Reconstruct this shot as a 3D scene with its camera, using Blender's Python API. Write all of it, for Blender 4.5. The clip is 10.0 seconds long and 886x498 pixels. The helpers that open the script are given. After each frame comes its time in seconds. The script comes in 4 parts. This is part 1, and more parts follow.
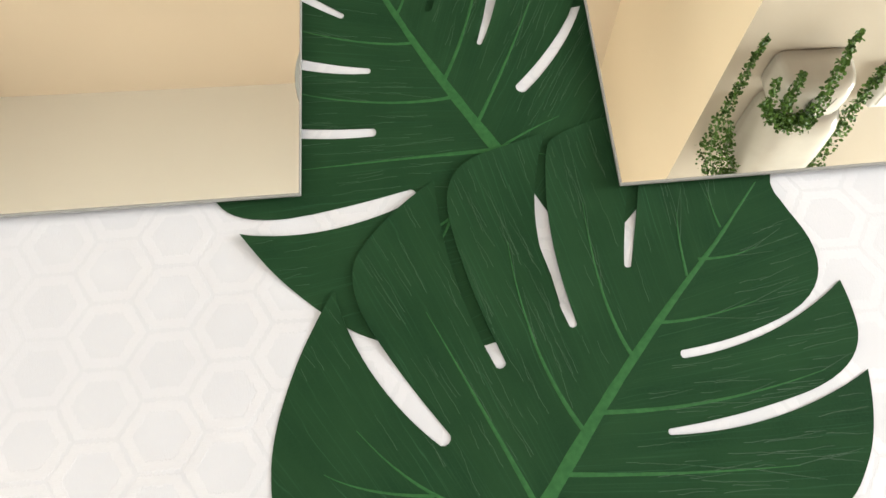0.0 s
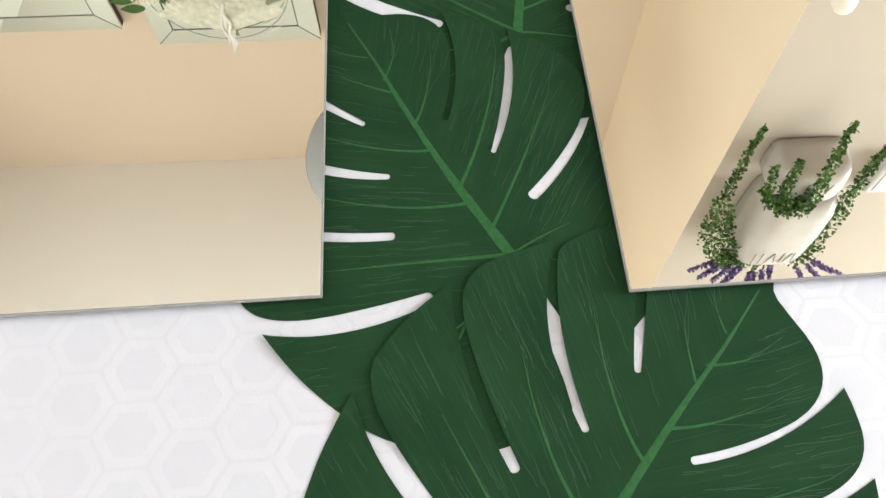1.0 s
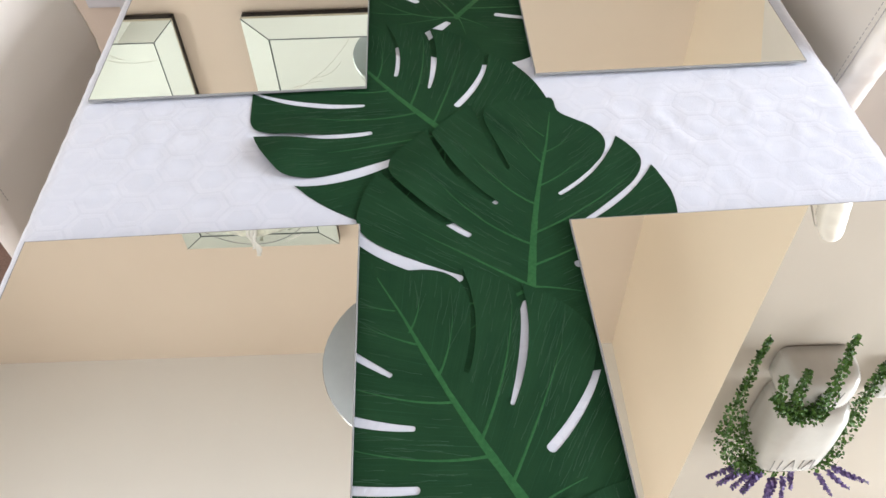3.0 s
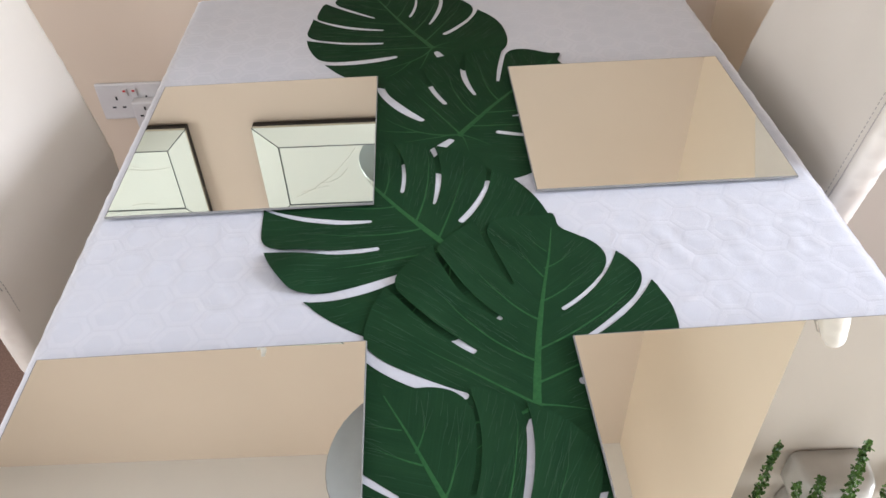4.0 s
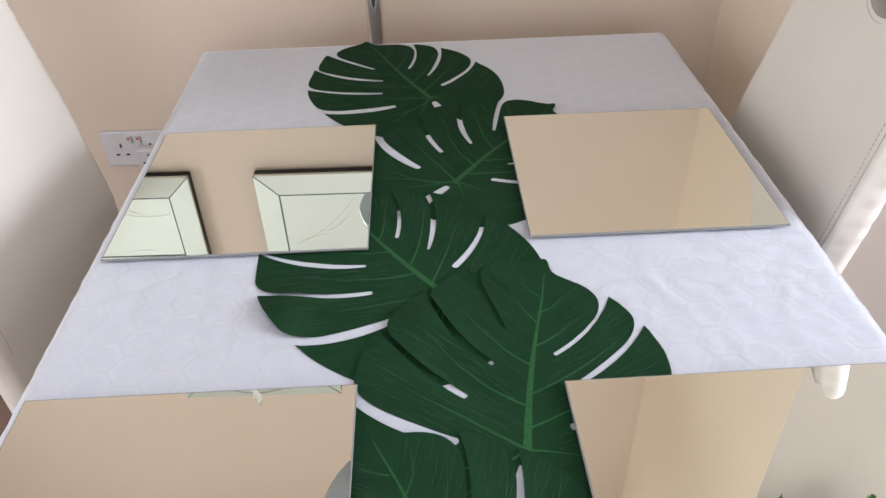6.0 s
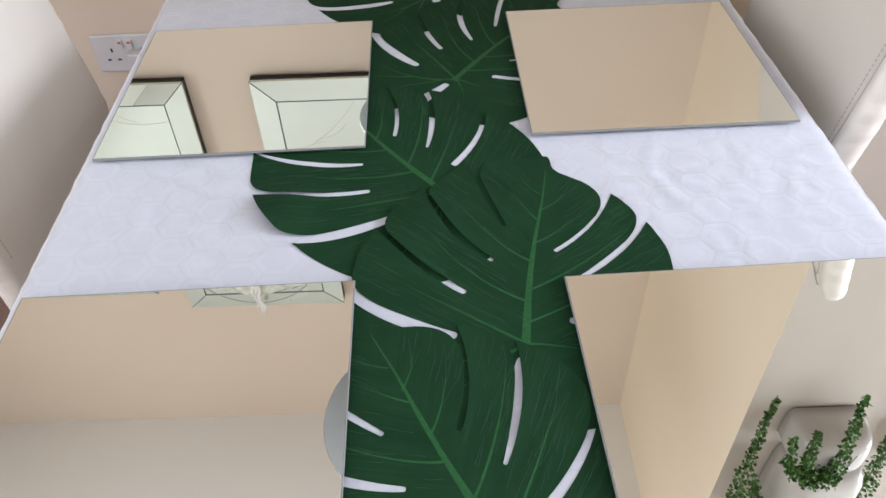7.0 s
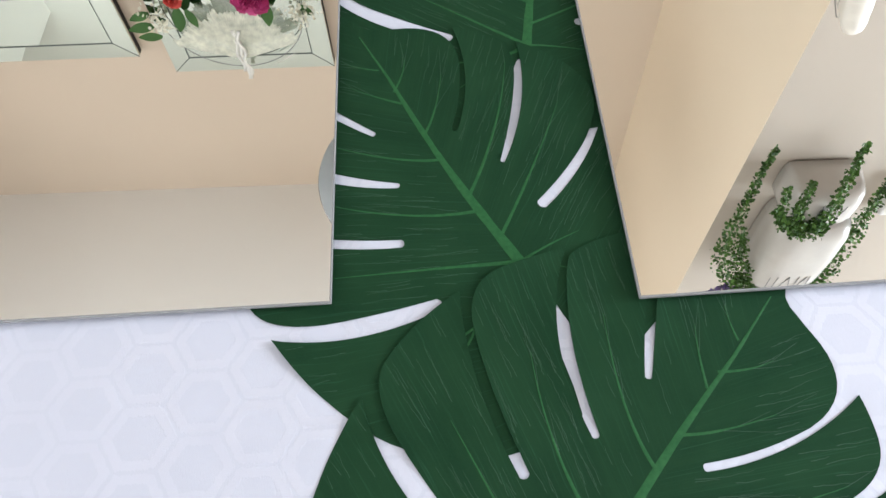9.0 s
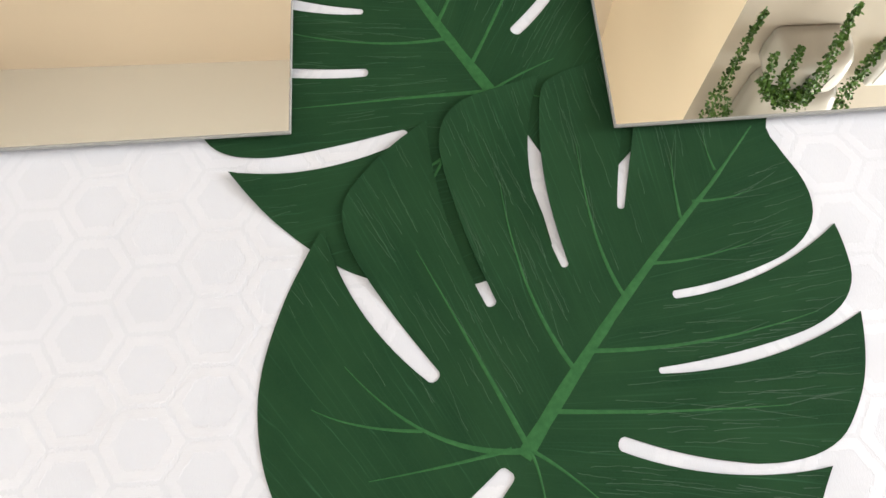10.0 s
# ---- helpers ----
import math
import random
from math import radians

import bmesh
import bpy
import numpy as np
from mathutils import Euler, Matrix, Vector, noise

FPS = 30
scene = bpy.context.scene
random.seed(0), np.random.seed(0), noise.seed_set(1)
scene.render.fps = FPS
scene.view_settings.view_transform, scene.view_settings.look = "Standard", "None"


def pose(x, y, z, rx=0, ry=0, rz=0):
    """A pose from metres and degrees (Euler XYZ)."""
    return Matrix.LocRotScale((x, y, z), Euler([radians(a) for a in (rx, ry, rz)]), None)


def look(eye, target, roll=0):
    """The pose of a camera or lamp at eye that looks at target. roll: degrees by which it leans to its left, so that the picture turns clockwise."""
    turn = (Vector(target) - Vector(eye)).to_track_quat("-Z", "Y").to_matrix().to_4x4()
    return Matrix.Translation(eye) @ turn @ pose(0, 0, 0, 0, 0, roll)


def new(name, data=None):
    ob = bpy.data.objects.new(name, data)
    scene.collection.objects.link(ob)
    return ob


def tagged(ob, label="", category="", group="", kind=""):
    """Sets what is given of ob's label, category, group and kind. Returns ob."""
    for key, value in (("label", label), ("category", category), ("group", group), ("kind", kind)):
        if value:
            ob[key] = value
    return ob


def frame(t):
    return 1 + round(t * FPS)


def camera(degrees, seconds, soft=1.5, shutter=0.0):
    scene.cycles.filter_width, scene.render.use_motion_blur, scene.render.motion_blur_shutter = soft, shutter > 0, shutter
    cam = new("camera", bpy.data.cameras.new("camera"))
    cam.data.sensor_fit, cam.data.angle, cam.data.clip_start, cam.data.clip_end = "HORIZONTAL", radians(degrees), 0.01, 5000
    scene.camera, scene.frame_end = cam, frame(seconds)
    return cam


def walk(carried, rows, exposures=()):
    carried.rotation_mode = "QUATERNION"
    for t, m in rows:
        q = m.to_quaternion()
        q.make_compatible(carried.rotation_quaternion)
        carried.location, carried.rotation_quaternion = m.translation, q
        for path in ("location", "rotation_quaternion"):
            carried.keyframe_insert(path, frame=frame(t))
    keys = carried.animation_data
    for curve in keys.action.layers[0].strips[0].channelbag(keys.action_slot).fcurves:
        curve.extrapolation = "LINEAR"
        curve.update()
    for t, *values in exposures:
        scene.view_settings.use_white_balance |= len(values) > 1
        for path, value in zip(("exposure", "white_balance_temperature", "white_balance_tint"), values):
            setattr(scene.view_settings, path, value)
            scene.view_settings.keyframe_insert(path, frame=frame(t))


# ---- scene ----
cam = camera(61.3, 10.0)
PATH = [
    (0, (0.0091, -0.0084, 1.1562), (0.0082, 0.7663, -0.6877), -2.78),
    (0.5, (0.0026, -0.0010, 1.1683), (0.0057, 0.8417, -0.6454), -2.48),
    (1, (0.0004, 0.0049, 1.1817), (0.0054, 0.9408, -0.5859), -1.73),
    (1.5, (-0.0012, 0.0086, 1.1952), (0.0016, 1.0520, -0.5111), -1.60),
    (2, (-0.0046, 0.0140, 1.2095), (-0.0005, 1.1552, -0.4330), -1.35),
    (2.5, (-0.0066, 0.0216, 1.2267), (-0.0054, 1.2582, -0.3452), -1.68),
    (4, (-0.0088, 0.0322, 1.2712), (-0.0116, 1.5338, -0.0499), -2.30),
    (4.5, (-0.0082, 0.0369, 1.2778), (-0.0036, 1.6179, 0.0529), -2.08),
    (5, (-0.0051, 0.0358, 1.2839), (-0.0033, 1.6709, 0.1322), -1.94),
    (6.5, (0.0030, 0.0220, 1.2549), (-0.0071, 1.5511, -0.0343), -2.02),
    (7, (0.0048, 0.0233, 1.2430), (-0.0164, 1.4679, -0.1400), -2.51),
    (7.5, (0.0070, 0.0152, 1.2254), (-0.0162, 1.3661, -0.2492), -2.92),
    (8, (0.0029, 0.0068, 1.2096), (-0.0201, 1.2553, -0.3526), -3.03),
    (8.5, (-0.0012, 0.0020, 1.1935), (-0.0303, 1.1373, -0.4528), -3.19),
    (9, (0.0022, -0.0085, 1.1751), (-0.0241, 0.9982, -0.5528), -3.27),
    (9.5, (0.0099, -0.0201, 1.1564), (0.0050, 0.8572, -0.6409), -2.17),
    (10, (0.0105, -0.0324, 1.1407), (0.0205, 0.7119, -0.7156), -1.35),
]
EXPOSURES = [(0.0, 0.0, 6740, 7.5), (1.0, 0.01, 6320, 9.5), (1.5, 0.01, 6090, 11.0), (2.5, -0.05, 5920, 13.0), (4.0, -0.28, 5800, 15.0), (5.0, -0.32, 5790, 15.5),
             (6.5, -0.36, 5720, 15.0), (8.0, -0.29, 5620, 14.5), (9.0, -0.16, 5690, 13.0), (9.5, -0.08, 6060, 12.0), (10.0, -0.03, 6500, 10.0)]
walk(cam, [(t, look(eye, target, roll)) for t, eye, target, roll in PATH], EXPOSURES)

import mathutils.geometry as geo

# ---- world and light ----
world = bpy.data.worlds.new("sky")
scene.world = world
world.use_nodes = True
sky = world.node_tree.nodes.new("ShaderNodeTexSky")
sky.sky_type, sky.sun_disc = "NISHITA", False
sky.sun_elevation, sky.sun_rotation = radians(42), radians(160)
world.node_tree.links.new(sky.outputs[0], world.node_tree.nodes["Background"].inputs[0])
world.node_tree.nodes["Background"].inputs[1].default_value = 0.12


def window_light(name, m, width, height, watts, colour):
    """Daylight that enters through a window's opening."""
    lamp = bpy.data.lights.new(name, "AREA")
    lamp.shape, lamp.size, lamp.size_y, lamp.energy, lamp.color = "RECTANGLE", width, height, watts, colour
    ob = new(name, lamp)
    ob.matrix_world = m
    return tagged(ob, kind="structure")


window_light("daylight_west", pose(-1.89, -0.25, 1.33, 90, 0, -90), 1.35, 1.53, 35, (1.0, 0.965, 0.905))
window_light("daylight_south", pose(-0.05, -2.44, 1.33, 90, 0, 0), 1.45, 1.53, 30, (1.0, 0.975, 0.94))
window_light("daylight_east", pose(2.99, 0.1, 1.73, 90, 0, 90), 1.25, 1.0, 172, (0.94, 0.965, 0.985))


# ---- materials ----
class Mat:
    """A node material in the making."""

    def __init__(self, name, colour=(0.8, 0.8, 0.8), rough=0.5, metal=0.0, spec=0.5):
        self.m = bpy.data.materials.new(name)
        self.m.use_nodes = True
        self.nt = self.m.node_tree
        self.b = self.nt.nodes["Principled BSDF"]
        self.set("Base Color", (*colour, 1))
        self.set("Roughness", rough)
        self.set("Metallic", metal)
        self.set("Specular IOR Level", spec)

    def set(self, key, v):
        if hasattr(v, "is_output"):
            self.nt.links.new(v, self.b.inputs[key])
        else:
            self.b.inputs[key].default_value = v

    def node(self, kind, **ins):
        n = self.nt.nodes.new(kind)
        for k, v in ins.items():
            sock = n.inputs[int(k[1:])] if k[0] == "i" and k[1:].isdigit() else n.inputs[k.replace("_", " ")]
            if hasattr(v, "is_output"):
                self.nt.links.new(v, sock)
            else:
                sock.default_value = v
        return n

    def math(self, op, a, b=0.0, c=0.0):
        n = self.node("ShaderNodeMath", i0=a, i1=b, i2=c)
        n.operation = op
        return n.outputs[0]

    def coords(self, scale=(1, 1, 1), kind="Object"):
        tc = self.nt.nodes.new("ShaderNodeTexCoord")
        return self.node("ShaderNodeMapping", Vector=tc.outputs[kind], Scale=scale).outputs[0]

    def noise(self, scale, detail=4.0, vec=None, rough=0.55):
        if vec is None:
            vec = self.coords()
        return self.node("ShaderNodeTexNoise", Vector=vec, Scale=scale, Detail=detail, Roughness=rough).outputs[0]

    def ramp(self, fac, lo, hi, a=0.3, b=0.7):
        n = self.node("ShaderNodeValToRGB", Fac=fac)
        n.color_ramp.elements[0].position, n.color_ramp.elements[1].position = a, b
        n.color_ramp.elements[0].color, n.color_ramp.elements[1].color = (*lo, 1), (*hi, 1)
        return n.outputs[0]

    def mix(self, fac, a, b, blend="MIX"):
        n = self.nt.nodes.new("ShaderNodeMix")
        n.data_type, n.blend_type = "RGBA", blend
        for sock, v in ((n.inputs[0], fac), (n.inputs[6], a), (n.inputs[7], b)):
            if hasattr(v, "is_output"):
                self.nt.links.new(v, sock)
            else:
                sock.default_value = v if sock is n.inputs[0] else (*v, 1)
        return n.outputs[2]

    def remap(self, v, a, b, c, d):
        return self.node("ShaderNodeMapRange", i0=v, i1=a, i2=b, i3=c, i4=d).outputs[0]

    def bump(self, height, strength=0.3, distance=0.001):
        n = self.node("ShaderNodeBump", Height=height, Strength=strength, Distance=distance)
        self.set("Normal", n.outputs[0])


def wall_paint(name, lo, hi):
    """Matt emulsion with roller stipple and faint unevenness."""
    k = Mat(name, hi, 0.75, spec=0.25)
    big = k.noise(1.7, 3)
    k.set("Base Color", k.ramp(big, lo, hi, 0.25, 0.75))
    k.bump(k.noise(420, 3), 0.12, 0.0006)
    return k.m


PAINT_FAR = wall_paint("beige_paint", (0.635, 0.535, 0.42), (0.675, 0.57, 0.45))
# nook side wall: far wall's hue raised, its stronger light put into the colour
PAINT_NOOK = wall_paint("cream_paint_lit", (0.82, 0.70, 0.535), (0.86, 0.735, 0.565))
PAINT_PALE = wall_paint("pale_paint", (0.70, 0.66, 0.60), (0.74, 0.70, 0.64))
# return wall: its weaker light is put into the colour as a darker tone
PAINT_RETURN = wall_paint("return_paint_shaded", (0.40, 0.35, 0.29), (0.43, 0.38, 0.315))
PAINT_CEIL = wall_paint("ceiling_paint", (0.82, 0.80, 0.75), (0.86, 0.84, 0.79))


def cloth_material():
    """White damask: satin hexagon rings on a matt ground."""
    k = Mat("white_damask", (0.8, 0.8, 0.82), 0.6, spec=0.3)
    sep = k.node("ShaderNodeSeparateXYZ", Vector=k.coords())
    wob = k.remap(k.noise(9, 2), 0, 1, -0.0012, 0.0012)
    x = k.math("ADD", k.math("DIVIDE", sep.outputs[0], 1.045), wob)
    y = k.math("ADD", sep.outputs[1], wob)
    d = 0.039                      # across the flats
    col = d * math.sqrt(3) / 2

    def cell(ox, oy):
        """Hexagon distance from the nearest centre of one of the two rectangular grids."""
        px = k.math("ABSOLUTE", k.math("SUBTRACT", k.math("WRAP", k.math("ADD", x, ox), 2 * col, 0.0), col))
        py = k.math("ABSOLUTE", k.math("SUBTRACT", k.math("WRAP", k.math("ADD", y, oy), d, 0.0), d / 2))
        slant = k.math("ADD", k.math("MULTIPLY", px, math.sqrt(3) / 2), k.math("MULTIPLY", py, 0.5))
        return k.math("MAXIMUM", slant, py)

    dist = k.math("MINIMUM", cell(0.0196, 0.0115), cell(0.0196 + col, 0.0115 + d / 2))
    edge = k.math("SUBTRACT", d / 2, dist)          # 0 on the border, grows inwards
    jag = k.remap(k.noise(1.0, 1, k.coords((700, 90, 1))), 0.3, 0.7, -0.0006, 0.0006)
    edge = k.math("ADD", edge, jag)
    ring = k.math("MULTIPLY", k.remap(edge, 0.0008, 0.0015, 0, 1), k.remap(edge, 0.0062, 0.0069, 1, 0))
    # rings fade in patches: sheen that varies with the light, put into the mask
    ring = k.math("MULTIPLY", ring, k.remap(k.noise(6, 3), 0.36, 0.64, 0.22, 1.0))
    thread = k.noise(1.0, 2, k.coords((300, 2600, 1)))
    weave = k.noise(1.0, 2, k.coords((2600, 300, 1)))
    yarn = k.mix(ring, weave, thread)
    stain = k.noise(6, 4)
    ground = k.ramp(stain, (0.425, 0.435, 0.475), (0.455, 0.465, 0.505), 0.3, 0.7)
    # ring threads lighter than the ground: satin sheen put into their colour
    satin = k.mix(yarn, (0.450, 0.458, 0.498), (0.525, 0.535, 0.575))
    k.set("Base Color", k.mix(ring, ground, satin))
    k.set("Roughness", k.remap(ring, 0, 1, 0.66, 0.44))
    k.set("Metallic", k.math("MULTIPLY", ring, 0.22))
    k.set("Specular IOR Level", k.remap(ring, 0, 1, 0.25, 0.6))
    k.set("Sheen Weight", k.remap(ring, 0, 1, 1.0, 0.7))
    k.set("Sheen Roughness", 0.45)
    crush = k.noise(60, 3)
    h = k.math("ADD", k.math("MULTIPLY", ring, 0.5), k.math("MULTIPLY", yarn, 0.4))
    h = k.math("ADD", h, crush)
    k.bump(h, 0.26, 0.0011)
    return k.m


def leaf_material():
    """Printed silk leaf: dark green with fine streaks that run along the side veins."""
    k = Mat("leaf_green", (0.02, 0.09, 0.03), 0.6, spec=0.03)
    uv = k.coords((1, 1, 1), "UV")
    broad = k.noise(1.0, 3, k.coords((9, 70, 1), "UV"))
    fine = k.noise(1.0, 2, k.coords((14, 900, 1), "UV"))
    blot = k.noise(22, 3)
    base = k.ramp(broad, (0.0070, 0.0250, 0.0108), (0.0124, 0.0380, 0.0156), 0.3, 0.72)
    base = k.mix(k.remap(blot, 0.35, 0.7, 0.0, 0.5), base, (0.0155, 0.0465, 0.0188))
    sep = k.node("ShaderNodeSeparateXYZ", Vector=uv)
    wob = k.noise(1.0, 3, k.coords((10, 50, 1), "UV"))
    phase = k.math("FRACT", k.math("ADD", k.math("MULTIPLY", sep.outputs[1], 235.0), k.math("MULTIPLY", wob, 3.0)))
    thin = k.remap(k.math("ABSOLUTE", k.math("SUBTRACT", phase, 0.5)), 0.0, 0.065, 1, 0)
    breaks = k.remap(k.noise(1.0, 3, k.coords((16, 110, 1), "UV")), 0.47, 0.64, 0.0, 0.42)
    lines = k.math("ADD", k.math("MULTIPLY", thin, breaks), k.remap(fine, 0.58, 0.78, 0.0, 0.26))
    base = k.mix(k.remap(k.noise(1.0, 2, k.coords((700, 700, 1))), 0.35, 0.7, 0.0, 0.4), base, (0.0130, 0.0405, 0.0183))
    k.set("Base Color", k.mix(lines, base, (0.036, 0.102, 0.054)))
    k.set("Roughness", k.remap(broad, 0.3, 0.7, 0.55, 0.68))
    weave = k.noise(1.0, 2, k.coords((2200, 2200, 1)))
    k.bump(k.math("ADD", k.math("MULTIPLY", weave, 0.5), broad), 0.34, 0.0007)
    return k.m


def vein_material():
    k = Mat("vein_green", (0.04, 0.17, 0.045), 0.55, spec=0.12)
    k.set("Base Color", k.ramp(k.noise(300, 3), (0.0150, 0.066, 0.0205), (0.0235, 0.092, 0.028)))
    return k.m


def mirror_material(name, tint, rough=0.0):
    k = Mat(name, tint, rough, 1.0)
    return k.m


def leather_material():
    """White faux leather, pebbled, a little soft with use."""
    k = Mat("white_leather", (0.74, 0.71, 0.66), 0.42, spec=0.45)
    k.set("Base Color", k.ramp(k.noise(5, 4), (0.645, 0.60, 0.52), (0.685, 0.64, 0.56)))
    k.set("Roughness", k.remap(k.noise(40, 3), 0.3, 0.7, 0.36, 0.5))
    peb = k.node("ShaderNodeTexVoronoi", Vector=k.coords(), Scale=620.0).outputs[0]
    k.bump(k.math("ADD", peb, k.math("MULTIPLY", k.noise(14, 3), 2.5)), 0.14, 0.0008)
    return k.m


def floor_material():
    k = Mat("brown_carpet", (0.16, 0.11, 0.08), 0.95, spec=0.1)
    k.set("Base Color", k.ramp(k.noise(260, 4), (0.22, 0.145, 0.112), (0.33, 0.222, 0.175)))
    k.bump(k.noise(700, 2), 0.6, 0.004)
    return k.m


def ceramic_material():
    k = Mat("cream_ceramic", (0.74, 0.71, 0.66), 0.12, spec=0.5)
    k.set("Base Color", k.ramp(k.noise(14, 4), (0.42, 0.395, 0.355), (0.47, 0.445, 0.405)))
    k.bump(k.noise(30, 2), 0.05, 0.001)
    return k.m


def plant_material(name, lo, hi, rough=0.55):
    k = Mat(name, hi, rough, spec=0.3)
    info = k.nt.nodes.new("ShaderNodeNewGeometry")
    k.set("Base Color", k.ramp(info.outputs["Random Per Island"], lo, hi, 0.0, 1.0))
    return k.m


def plastic_material(name, colour, rough=0.35):
    k = Mat(name, colour, rough)
    k.set("Base Color", k.ramp(k.noise(35, 3), tuple(c * 0.94 for c in colour), colour))
    return k.m


CLOTH, LEAF, VEIN = cloth_material(), leaf_material(), vein_material()
HAIR = plastic_material("hair_vein_green", (0.0158, 0.050, 0.0232), 0.6)
TILE_FACE = mirror_material("silvered_glass", (0.885, 0.895, 0.835))
TILE_EDGE = Mat("ground_glass_edge", (0.21, 0.21, 0.20), 0.55, 0.0, 0.2).m
WALL_MIRROR = mirror_material("greenish_mirror", (0.715, 0.785, 0.725))
BLACK_EDGE = plastic_material("black_backing", (0.018, 0.016, 0.015), 0.6)
PALE_LINE = plastic_material("pale_line_colour", (0.66, 0.62, 0.52), 0.5)
JOINT = plastic_material("dark_joint", (0.10, 0.12, 0.11), 0.4)
LEATHER, CARPET, CERAMIC = leather_material(), floor_material(), ceramic_material()
CHROME = mirror_material("chrome", (0.78, 0.78, 0.79), 0.05)
# grip hole lining: the shade inside the hole is put into its colour
LINER = plastic_material("beige_lining_shaded", (0.33, 0.30, 0.25), 0.6)
STITCH = plastic_material("stitching", (0.40, 0.375, 0.335), 0.8)
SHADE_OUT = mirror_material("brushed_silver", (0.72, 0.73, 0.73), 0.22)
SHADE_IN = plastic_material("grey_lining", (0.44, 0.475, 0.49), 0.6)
WHITE_PLASTIC = plastic_material("white_plastic", (0.62, 0.61, 0.60), 0.3)
DARK_SLOT = plastic_material("dark_slot", (0.02, 0.02, 0.02), 0.6)
RED_MARK = plastic_material("red_mark", (0.55, 0.03, 0.03), 0.4)
IVY = plant_material("trailing_green", (0.026, 0.066, 0.010), (0.090, 0.185, 0.030))
STEM = plant_material("stem_green", (0.06, 0.13, 0.04), (0.10, 0.19, 0.06))
LAVENDER = plant_material("lavender_buds", (0.08, 0.05, 0.16), (0.20, 0.14, 0.32))
INK = plastic_material("grey_ink", (0.16, 0.15, 0.14), 0.6)
PINK = plant_material("pink_petals", (0.42, 0.03, 0.16), (0.62, 0.10, 0.28))
PEACH = plant_material("peach_petals", (0.62, 0.30, 0.20), (0.74, 0.45, 0.33))
CORAL = plant_material("coral_petals", (0.55, 0.06, 0.05), (0.68, 0.12, 0.09))
IVORY = plant_material("ivory_petals", (0.72, 0.72, 0.58), (0.82, 0.81, 0.70))
BROADLEAF = plant_material("broad_green", (0.02, 0.085, 0.022), (0.09, 0.17, 0.024))
TULLE_LOOK = Mat("ivory_tulle", (0.86, 0.86, 0.72), 0.8, spec=0.1)
TULLE_LOOK.set("Alpha", TULLE_LOOK.remap(TULLE_LOOK.noise(45, 3), 0.3, 0.7, 0.45, 0.9))
TULLE = TULLE_LOOK.m
RIBBON = plastic_material("white_ribbon", (0.80, 0.79, 0.74), 0.6)
WIRE = plastic_material("grey_wire", (0.22, 0.23, 0.23), 0.4)
WOOD = plastic_material("table_wood", (0.30, 0.19, 0.11), 0.5)
FRAME_WHITE = plastic_material("white_frame", (0.76, 0.75, 0.72), 0.35)


# ---- mesh helpers ----
def mesh_of(bm, name, *mats, smooth=False):
    me = bpy.data.meshes.new(name)
    bm.to_mesh(me)
    bm.free()
    for m in mats:
        me.materials.append(m)
    if smooth:
        for p in me.polygons:
            p.use_smooth = True
    return me


def part(name, bm, material, parent=None, label="", smooth=False):
    """Links a bmesh as one mesh object, under a thing or a part."""
    mats = material if isinstance(material, (list, tuple)) else (material,)
    ob = new(name, mesh_of(bm, name, *mats, smooth=smooth))
    ob.parent = parent
    return tagged(ob, label)


def thing(name, label, category, at=(0, 0, 0), group="", kind=""):
    ob = new(name)
    ob.location = at
    ob.empty_display_size = 0.05
    return tagged(ob, label, category, group, kind)


def box(lo, hi, bevel=0.0, seg=2):
    bm = bmesh.new()
    bmesh.ops.create_cube(bm, size=1)
    for v in bm.verts:
        v.co = Vector([l + (c + 0.5) * (h - l) for c, l, h in zip(v.co, lo, hi)])
    if bevel:
        bmesh.ops.bevel(bm, geom=bm.edges[:], offset=bevel, segments=seg, affect="EDGES", profile=0.5)
    return bm


def tube(points, radius, sides=12, bm=None, taper=None):
    """A round rod along a line of points."""
    bm = bm or bmesh.new()
    pts = [Vector(p) for p in points]
    rings = []
    for i, p in enumerate(pts):
        way = (pts[min(i + 1, len(pts) - 1)] - pts[max(i - 1, 0)]).normalized()
        side = way.orthogonal().normalized() if not rings else (side - way * side.dot(way)).normalized()
        other = way.cross(side)
        r = radius * (taper(i / (len(pts) - 1)) if taper else 1)
        rings.append([bm.verts.new(p + r * (math.cos(a) * side + math.sin(a) * other)) for a in (2 * math.pi * k / sides for k in range(sides))])
    for a, b in zip(rings, rings[1:]):
        for k in range(sides):
            bm.faces.new((a[k], a[(k + 1) % sides], b[(k + 1) % sides], b[k]))
    bm.faces.new(rings[0][::-1])
    bm.faces.new(rings[-1])
    return bm


def revolve(profile, steps=48, bm=None):
    """A turned form from (radius, z) pairs."""
    bm = bm or bmesh.new()
    rings = [[bm.verts.new((max(r, 1e-4) * math.cos(2 * math.pi * k / steps), max(r, 1e-4) * math.sin(2 * math.pi * k / steps), z)) for k in range(steps)] for r, z in profile]
    for a, b in zip(rings, rings[1:]):
        for k in range(steps):
            bm.faces.new((a[k], a[(k + 1) % steps], b[(k + 1) % steps], b[k]))
    return bm


